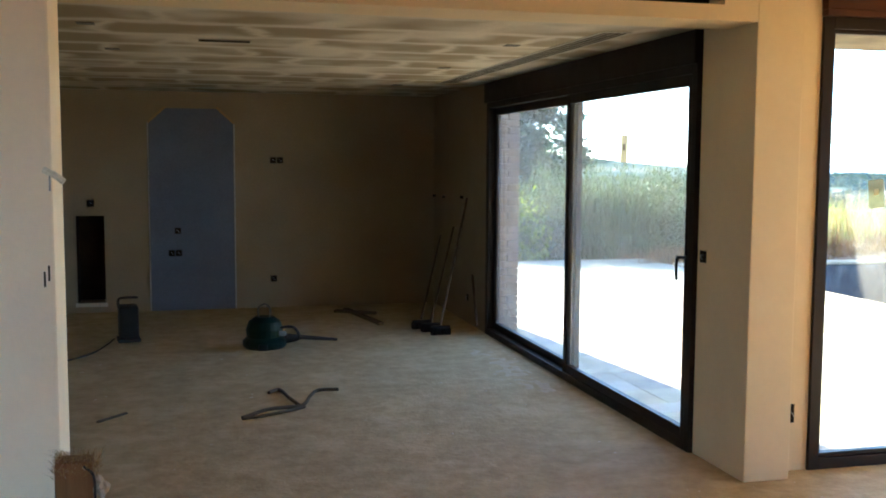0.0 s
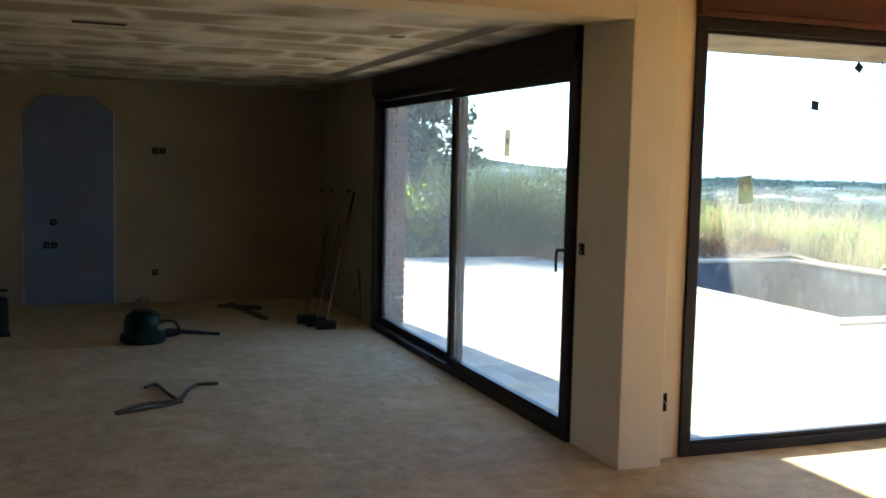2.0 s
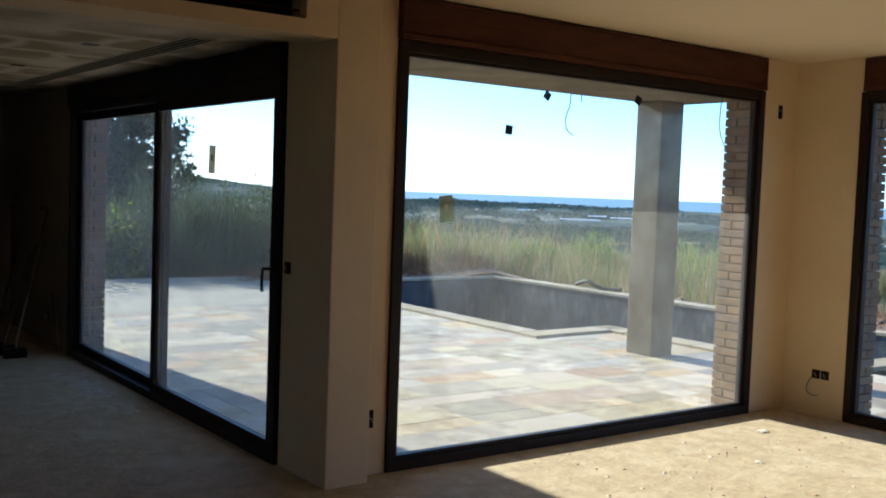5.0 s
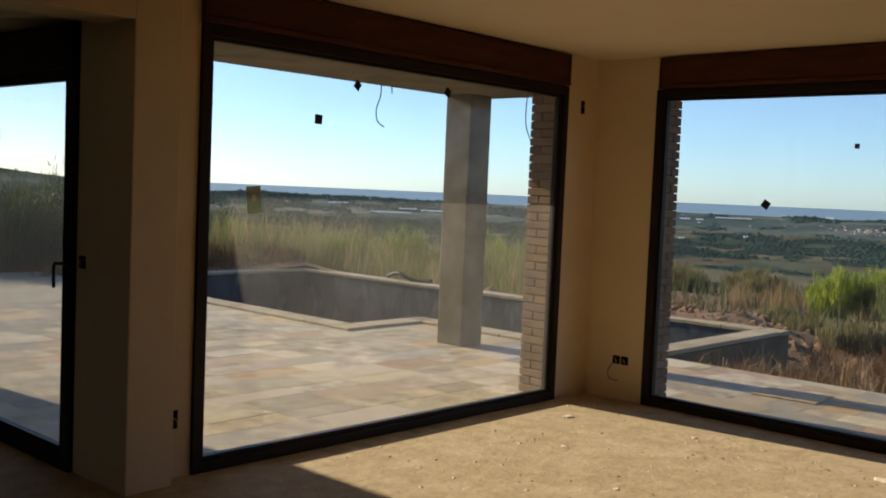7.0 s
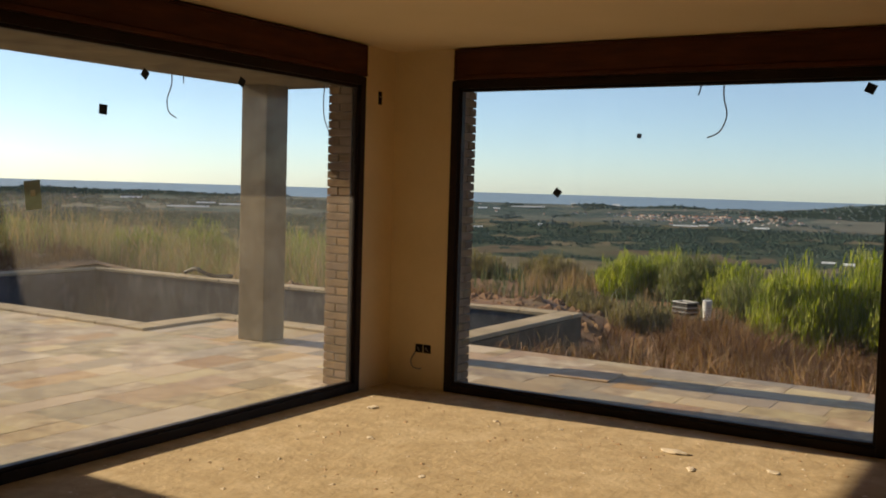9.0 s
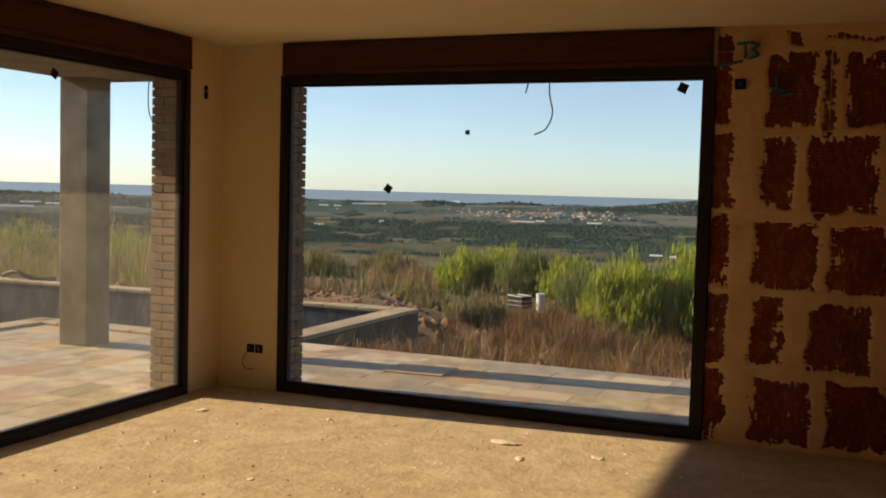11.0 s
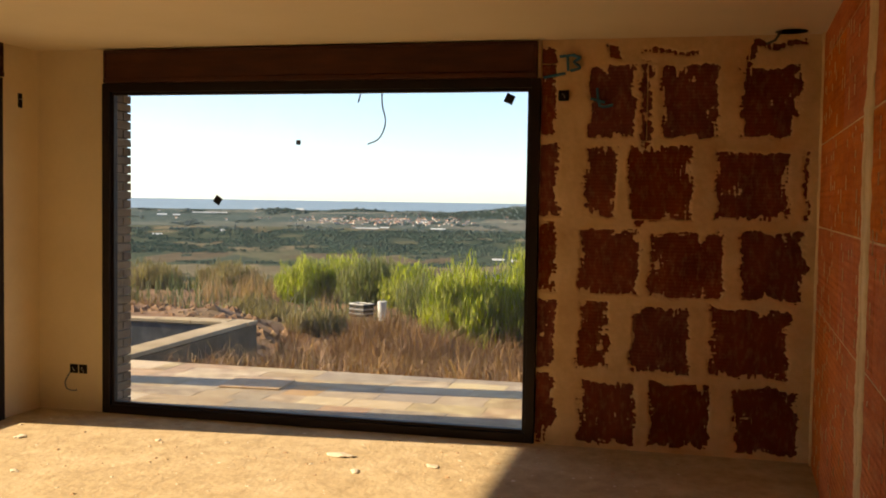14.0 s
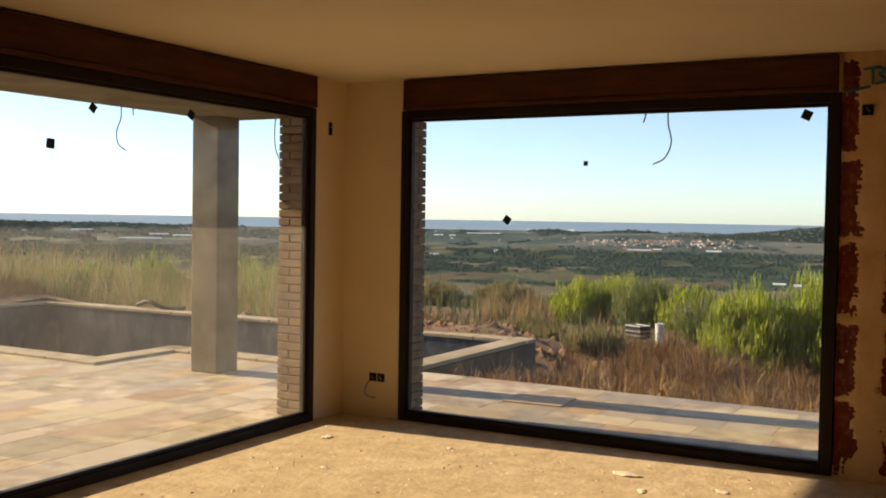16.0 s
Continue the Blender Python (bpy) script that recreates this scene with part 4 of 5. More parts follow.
def east_cover(y, z):
    d = 1.0
    wy = y + 0.020 * noise.noise((y * 5, z * 62, 19)) + 0.034 * noise.noise((y * 7, z * 8, 0)) + 0.012 * noise.noise((y * 38, z * 44, 1))
    wz = z + 0.032 * noise.noise((y * 7, z * 7, 7)) + 0.013 * noise.noise((y * 42, z * 36, 9))
    for y0, y1, z0, z1 in EAST_RED:
        d = min(d, max(y0 - wy, wy - y1, z0 - wz, wz - z1))
    smear = noise.noise((y * 11, z * 7, 12)) * 0.5 + noise.noise((y * 60, z * 13, 14)) * 0.38 + noise.noise((y * 23, z * 70, 15)) * 0.22
    edge = max(0.0, 1.0 + d / 0.06)
    return max(d, min((smear - 0.44 + 0.36 * edge) * 0.03, 0.005)) if d < 0 else d


brick_wall = structure("wall_brick", boxes((FACE + 0.05, 0.35, SOUTH - 0.2, W2[0] - 0.0, 0, CEIL)), M_MORTAR, "bare red hollow brick wall with plaster daubs over the joints")
daubs("plaster_daubs", SOUTH + 0.004, W2[0] - 0.004, 0.0, CEIL, east_cover, lambda a, z, t: (FACE - 0.001 - t, a, z), 0.0075, 0.008, brick_wall, M_DAUB)


def block(w, h, d, chamfer=0.004):
    bm = boxes((-w / 2, w / 2, -d / 2, d / 2, -h / 2, h / 2))
    bmesh.ops.bevel(bm, geom=list(bm.edges), offset=chamfer, segments=1, affect="EDGES")
    return bm


SHARED = {}


def piece(name, w, h, d, chamfer, material, at, turn, parent):
    """One brick or slab; alike pieces share a mesh."""
    key = (name, round(w, 3), round(h, 3), round(d, 3), material.name)
    if key not in SHARED:
        bm = block(w, h, d, chamfer)
        me = bpy.data.meshes.new(name)
        bm.to_mesh(me)
        bm.free()
        me.materials.append(material)
        SHARED[key] = me
    ob = new(name, SHARED[key])
    ob.matrix_world = pose(*at, 0, 0, turn)
    ob.parent = parent
    return ob


for row in range(5):
    z0 = row * 0.49
    reds = sorted((r for r in EAST_RED[row * 3:row * 3 + 3]), key=lambda r: -r[1])
    cuts = [W2[0] - 0.002, -3.84] + [(p[0] + q[1]) / 2 for p, q in zip(reds, reds[1:])] + [SOUTH + 0.002]
    for y1, y0 in zip(cuts, cuts[1:]):
        piece("brick", y1 - y0 - 0.008, 0.484, 0.07, 0.004, M_CLAY, (FACE + 0.035, (y0 + y1) / 2, z0 + 0.242), 90, brick_wall)
for k in range(4):
    piece("brick", 0.415, 0.14, 0.07, 0.004, M_CLAY, (FACE + 0.035, W2[0] - 0.213 - 0.424 * k, 2.452 + 0.07), 90, brick_wall)

# Unseen gap added near the west end to light the stub wall
south = structure("wall_south", boxes((WEST, -10.4, SOUTH - 0.25, SOUTH - 0.004, 0, CEIL), (-10.4, -8.5, SOUTH - 0.25, SOUTH - 0.004, 2.4, CEIL), (-8.5, FACE + 0.05, SOUTH - 0.25, SOUTH - 0.004, 0, CEIL)), M_DAUB, "orange hollow brick partition with thin mortar joints")
for row in range(6):
    z0 = row * 0.49 - 0.02
    h = min(0.482, CEIL - z0 - 0.012)
    z0, h = max(z0, 0.004), h + min(z0, 0) if z0 < 0 else h
    x = FACE - (0.33 if row % 2 else 0.0)
    if row % 2:
        piece("brick", 0.322, h, 0.06, 0.003, M_CLAY_ORANGE, (FACE - 0.164, SOUTH - 0.03, z0 + h / 2), 0, south)
    while x > -8.48:
        w = min(0.66, x + 8.5)
        piece("brick", w - 0.008, h, 0.06, 0.003, M_CLAY_ORANGE, (x - w / 2, SOUTH - 0.03, z0 + h / 2), 0, south)
        x -= w


def stripe_cover(x, z):
    w = 0.105 + 0.04 * noise.noise((x, z * 2.2, 3)) + 0.035 * noise.noise((3, z * 14, 3))
    m = -2.33 + 0.03 * noise.noise((0, z * 1.5, 6))
    d = w - abs(x - m)
    d = max(d, 0.045 + 0.03 * noise.noise((1, z * 9, 1)) - abs(x + 0.01))
    groove = abs(x - m + 0.02 * math.sin(z * 3))
    return -0.01 if groove < 0.012 and d > 0 else d


daubs("plaster_stripe", -2.7, FACE - 0.002, 0.0, CEIL, stripe_cover, lambda a, z, t: (a, SOUTH + 0.001 + t, z), 0.012, 0.013, south, M_DAUB)

rnd = random.Random(3)
bm = bmesh.new()
for _ in range(280):
    x = round(rnd.uniform(-3.2, -0.08) / 0.11) * 0.11 + rnd.gauss(0, 0.008)
    z, w, h = rnd.uniform(0.05, 2.45), rnd.uniform(0.0012, 0.0035), rnd.uniform(0.015, 0.07)
    box(bm, x - w, x + w, SOUTH - 0.001, SOUTH + 0.003, z, min(z + h, CEIL - 0.01))
tagged(part("plaster_splash", bm, M_DAUB, south), kind="stuff")

# the partition runs slightly askew to the window wall
south.matrix_world = Matrix.Translation((FACE, SOUTH, 0)) @ Matrix.Rotation(radians(-2.9), 4, "Z") @ Matrix.Translation((-FACE, -SOUTH, 0))

# ---- face brick pier and reveal ----
for row in range(39):
    z = OUT + 0.034 + row * 0.066
    # west face of the corner pier, towards the pool window
    y = PIER
    while y > 0.12:
        w = (0.115 if (y == PIER and row % 2) else 0.24)
        w = min(w, y - 0.10)
        piece("brick", w - 0.009, 0.057, 0.10, 0.004, M_BRICK, (-0.125, y - w / 2, z), 90, pier)
        y -= w
    # south face, towards the sea window
    x = PIER
    while x > 0.08:
        w = min(0.115 if (x == PIER and row % 2) else 0.24, x - 0.06)
        piece("brick", w - 0.009, 0.057, 0.10, 0.004, M_BRICK, (x - w / 2, -0.375, z), 0, pier)
        x -= w
    # reveal at the far end of the sliding door
    x = -3.725
    while x > -3.93:
        w = min(0.115 if (x == -3.725 and row % 2) else 0.24, x + 3.94)
        if w > 0.04:
            piece("brick", w - 0.009, 0.057, 0.10, 0.004, M_BRICK, (x - w / 2, 4.455, z), 0, wing)
        x -= w

# ---- terrace slabs and pool coping ----
rnd = random.Random(8)
slabs = []
for x0, x1, y0, y1, along in ((-3.72, 0.84, 0.11, 11.2, "x"), (0.85, 1.99, 0.11, 3.74, "x"), (0.11, 2.41, -6.5, 0.10, "y"), (2.0, 2.41, 0.11, 0.74, "y")):
    (p0, p1), (q0, q1) = ((x0, x1), (y0, y1)) if along == "x" else ((y0, y1), (x0, x1))
    q = q0
    while q < q1 - 0.05:
        d = min(rnd.choice((0.25, 0.30, 0.40, 0.40)), q1 - q)
        if q1 - q - d < 0.12:
            d = q1 - q
        p = p0 - rnd.choice((0, 0.2, 0.35))
        while p < p1 - 0.02:
            w = rnd.choice((0.30, 0.40, 0.50, 0.60, 0.75))
            a, b = max(p, p0), min(p + w, p1)
            if p1 - b < 0.12:
                b = p1
            if b - a > 0.06:
                slabs.append((a, b, q, q + d) if along == "x" else (q, q + d, a, b))
            p = b if b == p1 else p + w
        q += d
near = sorted(slabs, key=lambda s: math.hypot((s[0] + s[1]) / 2 + 1.0, (s[2] + s[3]) / 2 - 1.5))
rest = bmesh.new()
for k, (a, b, c, d) in enumerate(near):
    cx, cy = (a + b) / 2, (c + d) / 2
    if k < 300:
        piece("slab", b - a - 0.004, 0.04, d - c - 0.004, 0.0015, M_PAVER, (cx, cy, OUT - 0.02 + rnd.uniform(-0.0008, 0.0008)), 0, terrace)
    else:
        box(rest, a + 0.0035, b - 0.0035, c + 0.0035, d - 0.0035, OUT - 0.04, OUT + rnd.uniform(-0.0008, 0.0008))
tagged(part("far_slabs", rest, M_PAVER, terrace), kind="stuff")
coping = tagged(new("pool_coping"), "pale stone coping round the empty pool", "coping", kind="structure")
for k in range(6):
    (xa, ya), (xb, yb) = POOL[k], POOL[(k + 1) % 6]
    d = Vector((xb - xa, yb - ya))
    n_out = Vector((-d.y, d.x)).normalized()
    count = max(1, round(d.length / 0.5))
    for j in range(count):
        m = Vector((xa, ya)) + d * ((j + 0.5) / count) + n_out * 0.13
        piece("coping_stone", d.length / count - 0.008, 0.05, 0.30, 0.008, M_COPING, (m.x, m.y, OUT + 0.005), math.degrees(math.atan2(d.y, d.x)), coping)
for k, (x, y) in enumerate(((0.97, 3.87), (0.97, 10.03), (5.40, 10.03), (5.40, 0.90), (2.13, 0.90))):
    piece("coping_stone", 0.29, 0.05, 0.29, 0.008, M_COPING, (x, y, OUT + 0.004), 0, coping)
# A slab laid here in place of the shallow recess in the paving
loose = tagged(part("loose_slab", block(0.44, 0.035, 0.54, 0.004), M_PAVER), "thin stone slab standing in for a shallow recess in the paving", "stone slab")
loose.matrix_world = pose(1.60, -1.0, OUT - 0.004, 0, 0, 4)

# ---- fittings on walls, ceilings and glass ----
M_PAPER = leafy("sticker_paper", (0.26, 0.29, 0.21), (0.34, 0.37, 0.28), 20, 0.7, 0.4)
M_CARD = leafy("pale_card", (0.72, 0.67, 0.54), (0.82, 0.77, 0.64), 20, 0.8, 0.7)
M_POST = surf("weathered_timber", (0.12, 0.054, 0.019), (0.24, 0.118, 0.045), 5.0, 0.85, 0.6, 50, (0.07, 0.04, 0.02), 4.0, 0.6, stretch=(3, 3, 0.3), spec=0.2)
M_HOSE = surf("dusty_conduit", (0.065, 0.052, 0.038), (0.115, 0.094, 0.07), 20, 0.85, 0.1, 90, spec=0.15)
M_CABLE = surf("grey_conduit", (0.16, 0.16, 0.17), (0.26, 0.26, 0.27), 20, 0.6, 0.1, 90)
M_WOOD = surf("raw_timber", (0.32, 0.20, 0.10), (0.46, 0.31, 0.17), 4.0, 0.8, 0.3, 60, stretch=(1, 1, 0.15))
M_HANDLE = surf("broom_wood", (0.065, 0.038, 0.022), (0.12, 0.075, 0.045), 6.0, 0.7, 0.1, 60)
M_GREEN = surf("dark_green_plastic", (0.003, 0.011, 0.008), (0.006, 0.020, 0.014), 5.0, 0.5, 0.03, 80, spec=0.15)
M_BLUEPAINT = surf("blue_spray", (0.02, 0.10, 0.17), (0.03, 0.16, 0.25), 30, 0.8, 0.0, 90)
M_SPILL = surf("trodden_plaster", (0.44, 0.36, 0.25), (0.58, 0.49, 0.35), 14, 0.92, 0.3, 50, (0.40, 0.31, 0.19), 9.0, 0.7, spec=0.2)
M_CRUMB = surf("plaster_crumb", (0.55, 0.48, 0.36), (0.72, 0.65, 0.52), 30, 0.9, 0.2, 90)
M_WHITEPL = surf("white_plastic", (0.46, 0.46, 0.45), (0.62, 0.62, 0.61), 10, 0.5, 0.0, 90)
# Tarnished lamp plate metal, also the painted shade of the spot cut-outs
M_TARNISH_CUTOUT = surf("tarnish_and_cutout_shade", (0.05, 0.042, 0.03), (0.09, 0.075, 0.05), 12, 0.6, 0.1, 90)
M_STEEL = surf("zinc", (0.35, 0.36, 0.37), (0.5, 0.5, 0.52), 20, 0.4, 0.05, 90, metal=0.9)


def socket(x, y, z, facing, count=1, tall=False, cable=False):
    """Open wall boxes: a thin rim, a dark cup and a few wire ends."""
    turn = {"south": 0, "west": -90, "north": 180}[facing]
    ob = thing("socket_box", "open black electrical box let into the plaster" if count == 1 else "pair of open black electrical boxes let into the plaster", "socket box", "wall boxes", (x, y, z), turn)
    w, h = (0.045, 0.10) if tall else (0.066, 0.066)
    for k in range(count):
        o = (k - (count - 1) / 2) * 0.074
        part("rim", frame_rect(bmesh.new(), "y", -0.004, o - w / 2, o + w / 2, -h / 2, h / 2, 0.005, 0.012), M_BLACK, ob)
        # shallow block, the shade of its depth put into the colour
        cup = part("cup", boxes((o - w / 2 + 0.005, o + w / 2 - 0.005, -0.002, 0.01, -h / 2 + 0.005, h / 2 - 0.005)), M_DARK, ob)
        bm = bmesh.new()
        tube(bm, smooth([(o - 0.01, 0.0, 0.01), (o, -0.02, 0.005), (o + 0.012, -0.012, -0.015)], 4), 0.0022, 5)
        part("wire", bm, M_STEEL, cup)
    if cable:
        bm = bmesh.new()
        tube(bm, smooth([(-0.07, -0.004, -0.03), (-0.09, -0.03, -0.09), (-0.07, -0.04, -0.14), (-0.02, -0.03, -0.155), (0.0, -0.02, -0.15)], 6), 0.005, 6)
        part("loose_cable", bm, M_CABLE, ob)
    return ob


socket(-5.81, NORTH, 1.613, "south", 2)
socket(-5.85, NORTH, 0.318, "south")
socket(-6.89, NORTH - 0.014, 0.618, "south", 2)
socket(-6.86, NORTH - 0.014, 0.856, "south")
socket(-7.74, NORTH, 1.153, "south")
socket(-4.03, 0.36, 1.108, "west", tall=False)
socket(-3.689, FACE, 0.308, "south", tall=True)
socket(-0.19, FACE, 2.225, "south", tall=True)
socket(FACE, -0.302, 0.304, "west", 2, cable=True)
socket(FACE - 0.02, -3.789, 2.246, "west")
socket(SLIDE_X + 0.01, 5.04, 0.255, "west")

niche = thing("niche_panel", "pale blue moisture board closing a doorway with cut corners", "wall panel", at=(-6.705, NORTH, 0))
bm = bmesh.new()
outline = [(-0.436, 0.0), (0.436, 0.0), (0.436, 2.0), (0.27, 2.155), (-0.27, 2.155), (-0.436, 2.0)]
front = [bm.verts.new((u, -0.014, w)) for u, w in outline]
back = [bm.verts.new((u, -0.001, w)) for u, w in outline]
bm.faces.new(front)
for k in range(6):
    bm.faces.new((front[k], back[k], back[(k + 1) % 6], front[(k + 1) % 6]))
part("board", bm, M_BLUE, niche)
for s in (-1, 1):
    bm = bmesh.new()
    bmesh.ops.create_cube(bm, size=1, matrix=Matrix.Translation((s * 0.354, -0.022, 2.085)) @ Matrix.Rotation(s * math.atan2(0.155, 0.168), 4, "Y") @ Matrix.Diagonal((0.25, 0.016, 0.022, 1)))
    part("corner_lath", bm, M_WOOD, niche)
    part("edge_bead", boxes((s * 0.446 - 0.006, s * 0.446 + 0.006, -0.018, -0.001, 0.0, 2.0)), M_STEEL, niche)

fire = thing("fireplace_niche", "dark empty recess for a fireplace in the back wall", "recess", at=(-7.748, NORTH, 0.564))
part("lining", boxes((-0.14, 0.14, 0.235, 0.249, -0.458, 0.458), (-0.141, -0.132, 0.002, 0.235, -0.458, 0.458), (0.132, 0.141, 0.002, 0.235, -0.458, 0.458)), M_DARK, fire)
part("sill", boxes((-0.16, 0.16, -0.03, 0.02, -0.50, -0.46), bevel=0.004), M_FILLER, fire)

slot = thing("ceiling_slot", "open slot cut for an air outlet in the ceiling", "air outlet", at=(-6.506, 1.742, CEIL_BACK))
# flat dark panel on the ceiling stands for the shaded slot
part("opening", boxes((-0.15, 0.15, -0.05, 0.05, -0.004, 0.0)), M_DARK, slot)
part("lip", boxes((-0.155, 0.155, 0.051, 0.060, -0.005, 0.0), (-0.155, 0.155, -0.060, -0.051, -0.005, 0.0)), M_BOARD, slot)
grille = thing("linear_grille", "long white linear air grille along the sliding door", "air grille", at=(-4.41, 2.6, CEIL_BACK))
# dark sheet behind the slats stands for the shade between them
part("backing", boxes((-0.075, 0.075, -1.90, 1.90, -0.003, 0.0)), M_DARK, grille)
part("frame", boxes((-0.085, -0.070, -1.91, 1.91, -0.0045, 0.0), (0.070, 0.085, -1.91, 1.91, -0.0045, 0.0), (-0.07, 0.07, -1.91, -1.895, -0.0045, 0.0), (-0.07, 0.07, 1.895, 1.91, -0.0045, 0.0)), M_FILLER, grille)
for k in range(3):
    part("slat", boxes((-0.044 + k * 0.040, -0.036 + k * 0.040, -1.895, 1.895, -0.0045, -0.003)), M_FILLER, grille)
for x, y in ((-4.772, 1.476), (-4.80, 3.07), (-7.245, 1.144), (-4.80, 4.9), (-7.2, 2.4)):
    spot = thing("spot_cutout", "square cut-out for a ceiling spotlight", "light cut-out", "ceiling cut-outs", (x, y, CEIL_BACK))
    # dull dark square stands for the shade inside the cut-out
    part("opening", boxes((-0.045, 0.045, -0.045, 0.045, -0.004, 0.0)), M_TARNISH_CUTOUT, spot)
    part("rim", frame_rect(bmesh.new(), "y", 0, -0.055, 0.055, -0.055, 0.055, 0.008, 0.0045), M_FILLER, spot).matrix_local = pose(0, 0, 0, 90)
vent = thing("beam_vent", "dark air outlet opening in the dropped beam", "air outlet", at=(-5.055, 0.05, 2.49))
part("duct", boxes((-0.84, 0.84, -0.012, -0.002, -0.112, 0.108)), M_DARK, vent)
for k in range(3):
    part("vane", boxes((-0.84, 0.84, -0.10, -0.02, -0.07 + k * 0.06, -0.066 + k * 0.06)), M_BOX, vent)


def sticker(at, facing, w, h, tilt, material, label, mark=None):
    turn = 0 if facing == "south" else -90
    ob = thing("glass_sticker", label, "sticker", "glass stickers", at, turn)
    bm = bmesh.new()
    bmesh.ops.create_cube(bm, size=1, matrix=Matrix.Rotation(radians(tilt), 4, "Y") @ Matrix.Diagonal((w, 0.001, h, 1)))
    part("paper", bm, material, ob)
    if mark:
        bm = bmesh.new()
        bmesh.ops.create_cube(bm, size=1, matrix=Matrix.Rotation(radians(tilt), 4, "Y") @ Matrix.Translation((0, -0.0012, 0.01)) @ Matrix.Diagonal((w * 0.3, 0.001, h * 0.22, 1)))
        part("print", bm, mark, ob)


GY = 0.0395
sticker((-3.209, GY, 1.457), "south", 0.095, 0.15, -6, M_PAPER, "grey green glazing label stuck on the pane", M_CARD)
for x, z, w, a in ((-2.772, 1.93, 0.055, 4), (-2.48, 2.154, 0.05, 35), (-1.687, 2.19, 0.055, 28)):
    sticker((x, GY, z), "south", w, w, a, M_BLACK, "small square black pad stuck on the pane")
for y, z, w, a in ((-1.387, 1.546, 0.055, 35), (-1.983, 1.948, 0.032, 4), (-3.436, 2.231, 0.06, 25)):
    sticker((GY, y, z), "west", w, w, a, M_BLACK, "small square black pad stuck on the pane")
sticker((SLIDE_X + 0.0285, 1.42, 1.70), "west", 0.10, 0.175, 3, M_CARD, "narrow pale label stuck on the sliding door", M_BOARD)
bm = bmesh.new()
tube(bm, smooth([(SLIDE_X + 0.012, 0.508, 1.09), (SLIDE_X - 0.03, 0.512, 1.09), (SLIDE_X - 0.035, 0.541, 1.085), (SLIDE_X - 0.03, 0.561, 1.03), (SLIDE_X - 0.03, 0.556, 0.96)], 5), 0.009, 8)
box(bm, SLIDE_X + 0.004, SLIDE_X + 0.013, 0.491, 0.526, 1.02, 1.13, 0.003)
part("door_handle", bm, M_BLACK, slider, "black lever handle")

# stub wall fittings, cut timber post
clip = thing("conduit_end", "cut conduit end sticking out of the wall edge", "conduit", at=(-7.15, -1.2, 1.57))
bm = bmesh.new()
tube(bm, [(-0.01, 0.0, 0.015), (0.022, -0.012, 0.0), (0.05, -0.015, -0.022)], 0.011, 8)
part("tube", bm, M_CRUMB, clip)
bm = bmesh.new()
tube(bm, [(0.008, -0.012, 0.0), (0.008, -0.012, -0.05)], 0.003, 6)
part("wire", bm, M_CABLE, clip)
for x, z in ((-7.166, 1.243), (-7.153, 1.262)):
    sl = thing("wall_slot", "narrow slot cut in the plaster edge", "wall slot", "wall slots", (x, -1.2, z))
    # near-black plate drawn for the shade in the slot
    part("opening", boxes((-0.003, 0.003, -0.002, 0.0, -0.024, 0.024)), M_DARK, sl)
post = thing("timber_post", "short weathered timber post with frayed rope and wire", "timber", at=(-7.075, -1.36, 0))
bm = boxes((-0.055, 0.055, -0.05, 0.05, 0.0, 0.71), bevel=0.012)
for v in bm.verts:
    v.co += Vector((0.006 * noise.noise(v.co * 9), 0.006 * noise.noise(v.co * 11), 0.012 * noise.noise(v.co * 17)))
part("shaft", bm, M_POST, post)
r5 = np.random.default_rng(5)
v, f = blades(r5, np.stack([r5.uniform(-0.06, 0.075, 900), r5.uniform(-0.055, 0.055, 900), r5.uniform(0.66, 0.715, 900)], 1), r5.uniform(0.010, 0.030, 900), np.full(900, 0.0022), r5.uniform(0.5, 2.2, 900))
mesh_of("frayed_fibre", v.tolist(), f, M_STRAW, post)
bm = bmesh.new()
tube(bm, smooth([(0.03, -0.055, 0.70), (0.058, -0.056, 0.67), (0.062, -0.054, 0.60), (0.066, -0.054, 0.52), (0.058, -0.054, 0.44)], 6), 0.004, 6)
part("wire", bm, M_BLACK, post)
bm = bmesh.new()
bmesh.ops.create_icosphere(bm, subdivisions=3, radius=0.022, matrix=Matrix.Translation((0.078, -0.035, 0.63)) @ Matrix.Diagonal((1.0, 0.8, 1.3, 1)))
for v in bm.verts:
    v.co += v.normal * 0.022 * noise.noise(v.co * 60)
part("rag", bm, M_BOARD, post)

# ---- tools and rubbish in the back room ----
heat = thing("work_drum", "black portable site heater with a carrying handle on the floor", "heater", at=(-7.28, 4.72, 0), turn=8)
heat.scale = (0.88, 0.88, 0.9)
part("body", boxes((-0.095, 0.095, -0.11, 0.11, 0.03, 0.36), bevel=0.03), M_BLACK, heat)
part("base", boxes((-0.11, 0.11, -0.13, 0.13, 0.0, 0.035), bevel=0.01), M_BLACK, heat)
bm = bmesh.new()
tube(bm, smooth([(-0.09, 0, 0.33), (-0.095, 0, 0.40), (-0.06, 0, 0.43), (0.07, 0, 0.43), (0.09, 0, 0.42)], 5), 0.013, 8)
part("handle", bm, M_BLACK, heat)
bm = bmesh.new()
tube(bm, smooth([(-7.40, 4.66, 0.03), (-7.46, 4.45, 0.008), (-7.55, 4.10, 0.008), (-7.75, 3.82, 0.008), (-8.1, 3.75, 0.008)], 8), 0.007, 6)
tagged(part("power_cord", bm, M_BLACK), "black power cord trailing over the floor", "cord")

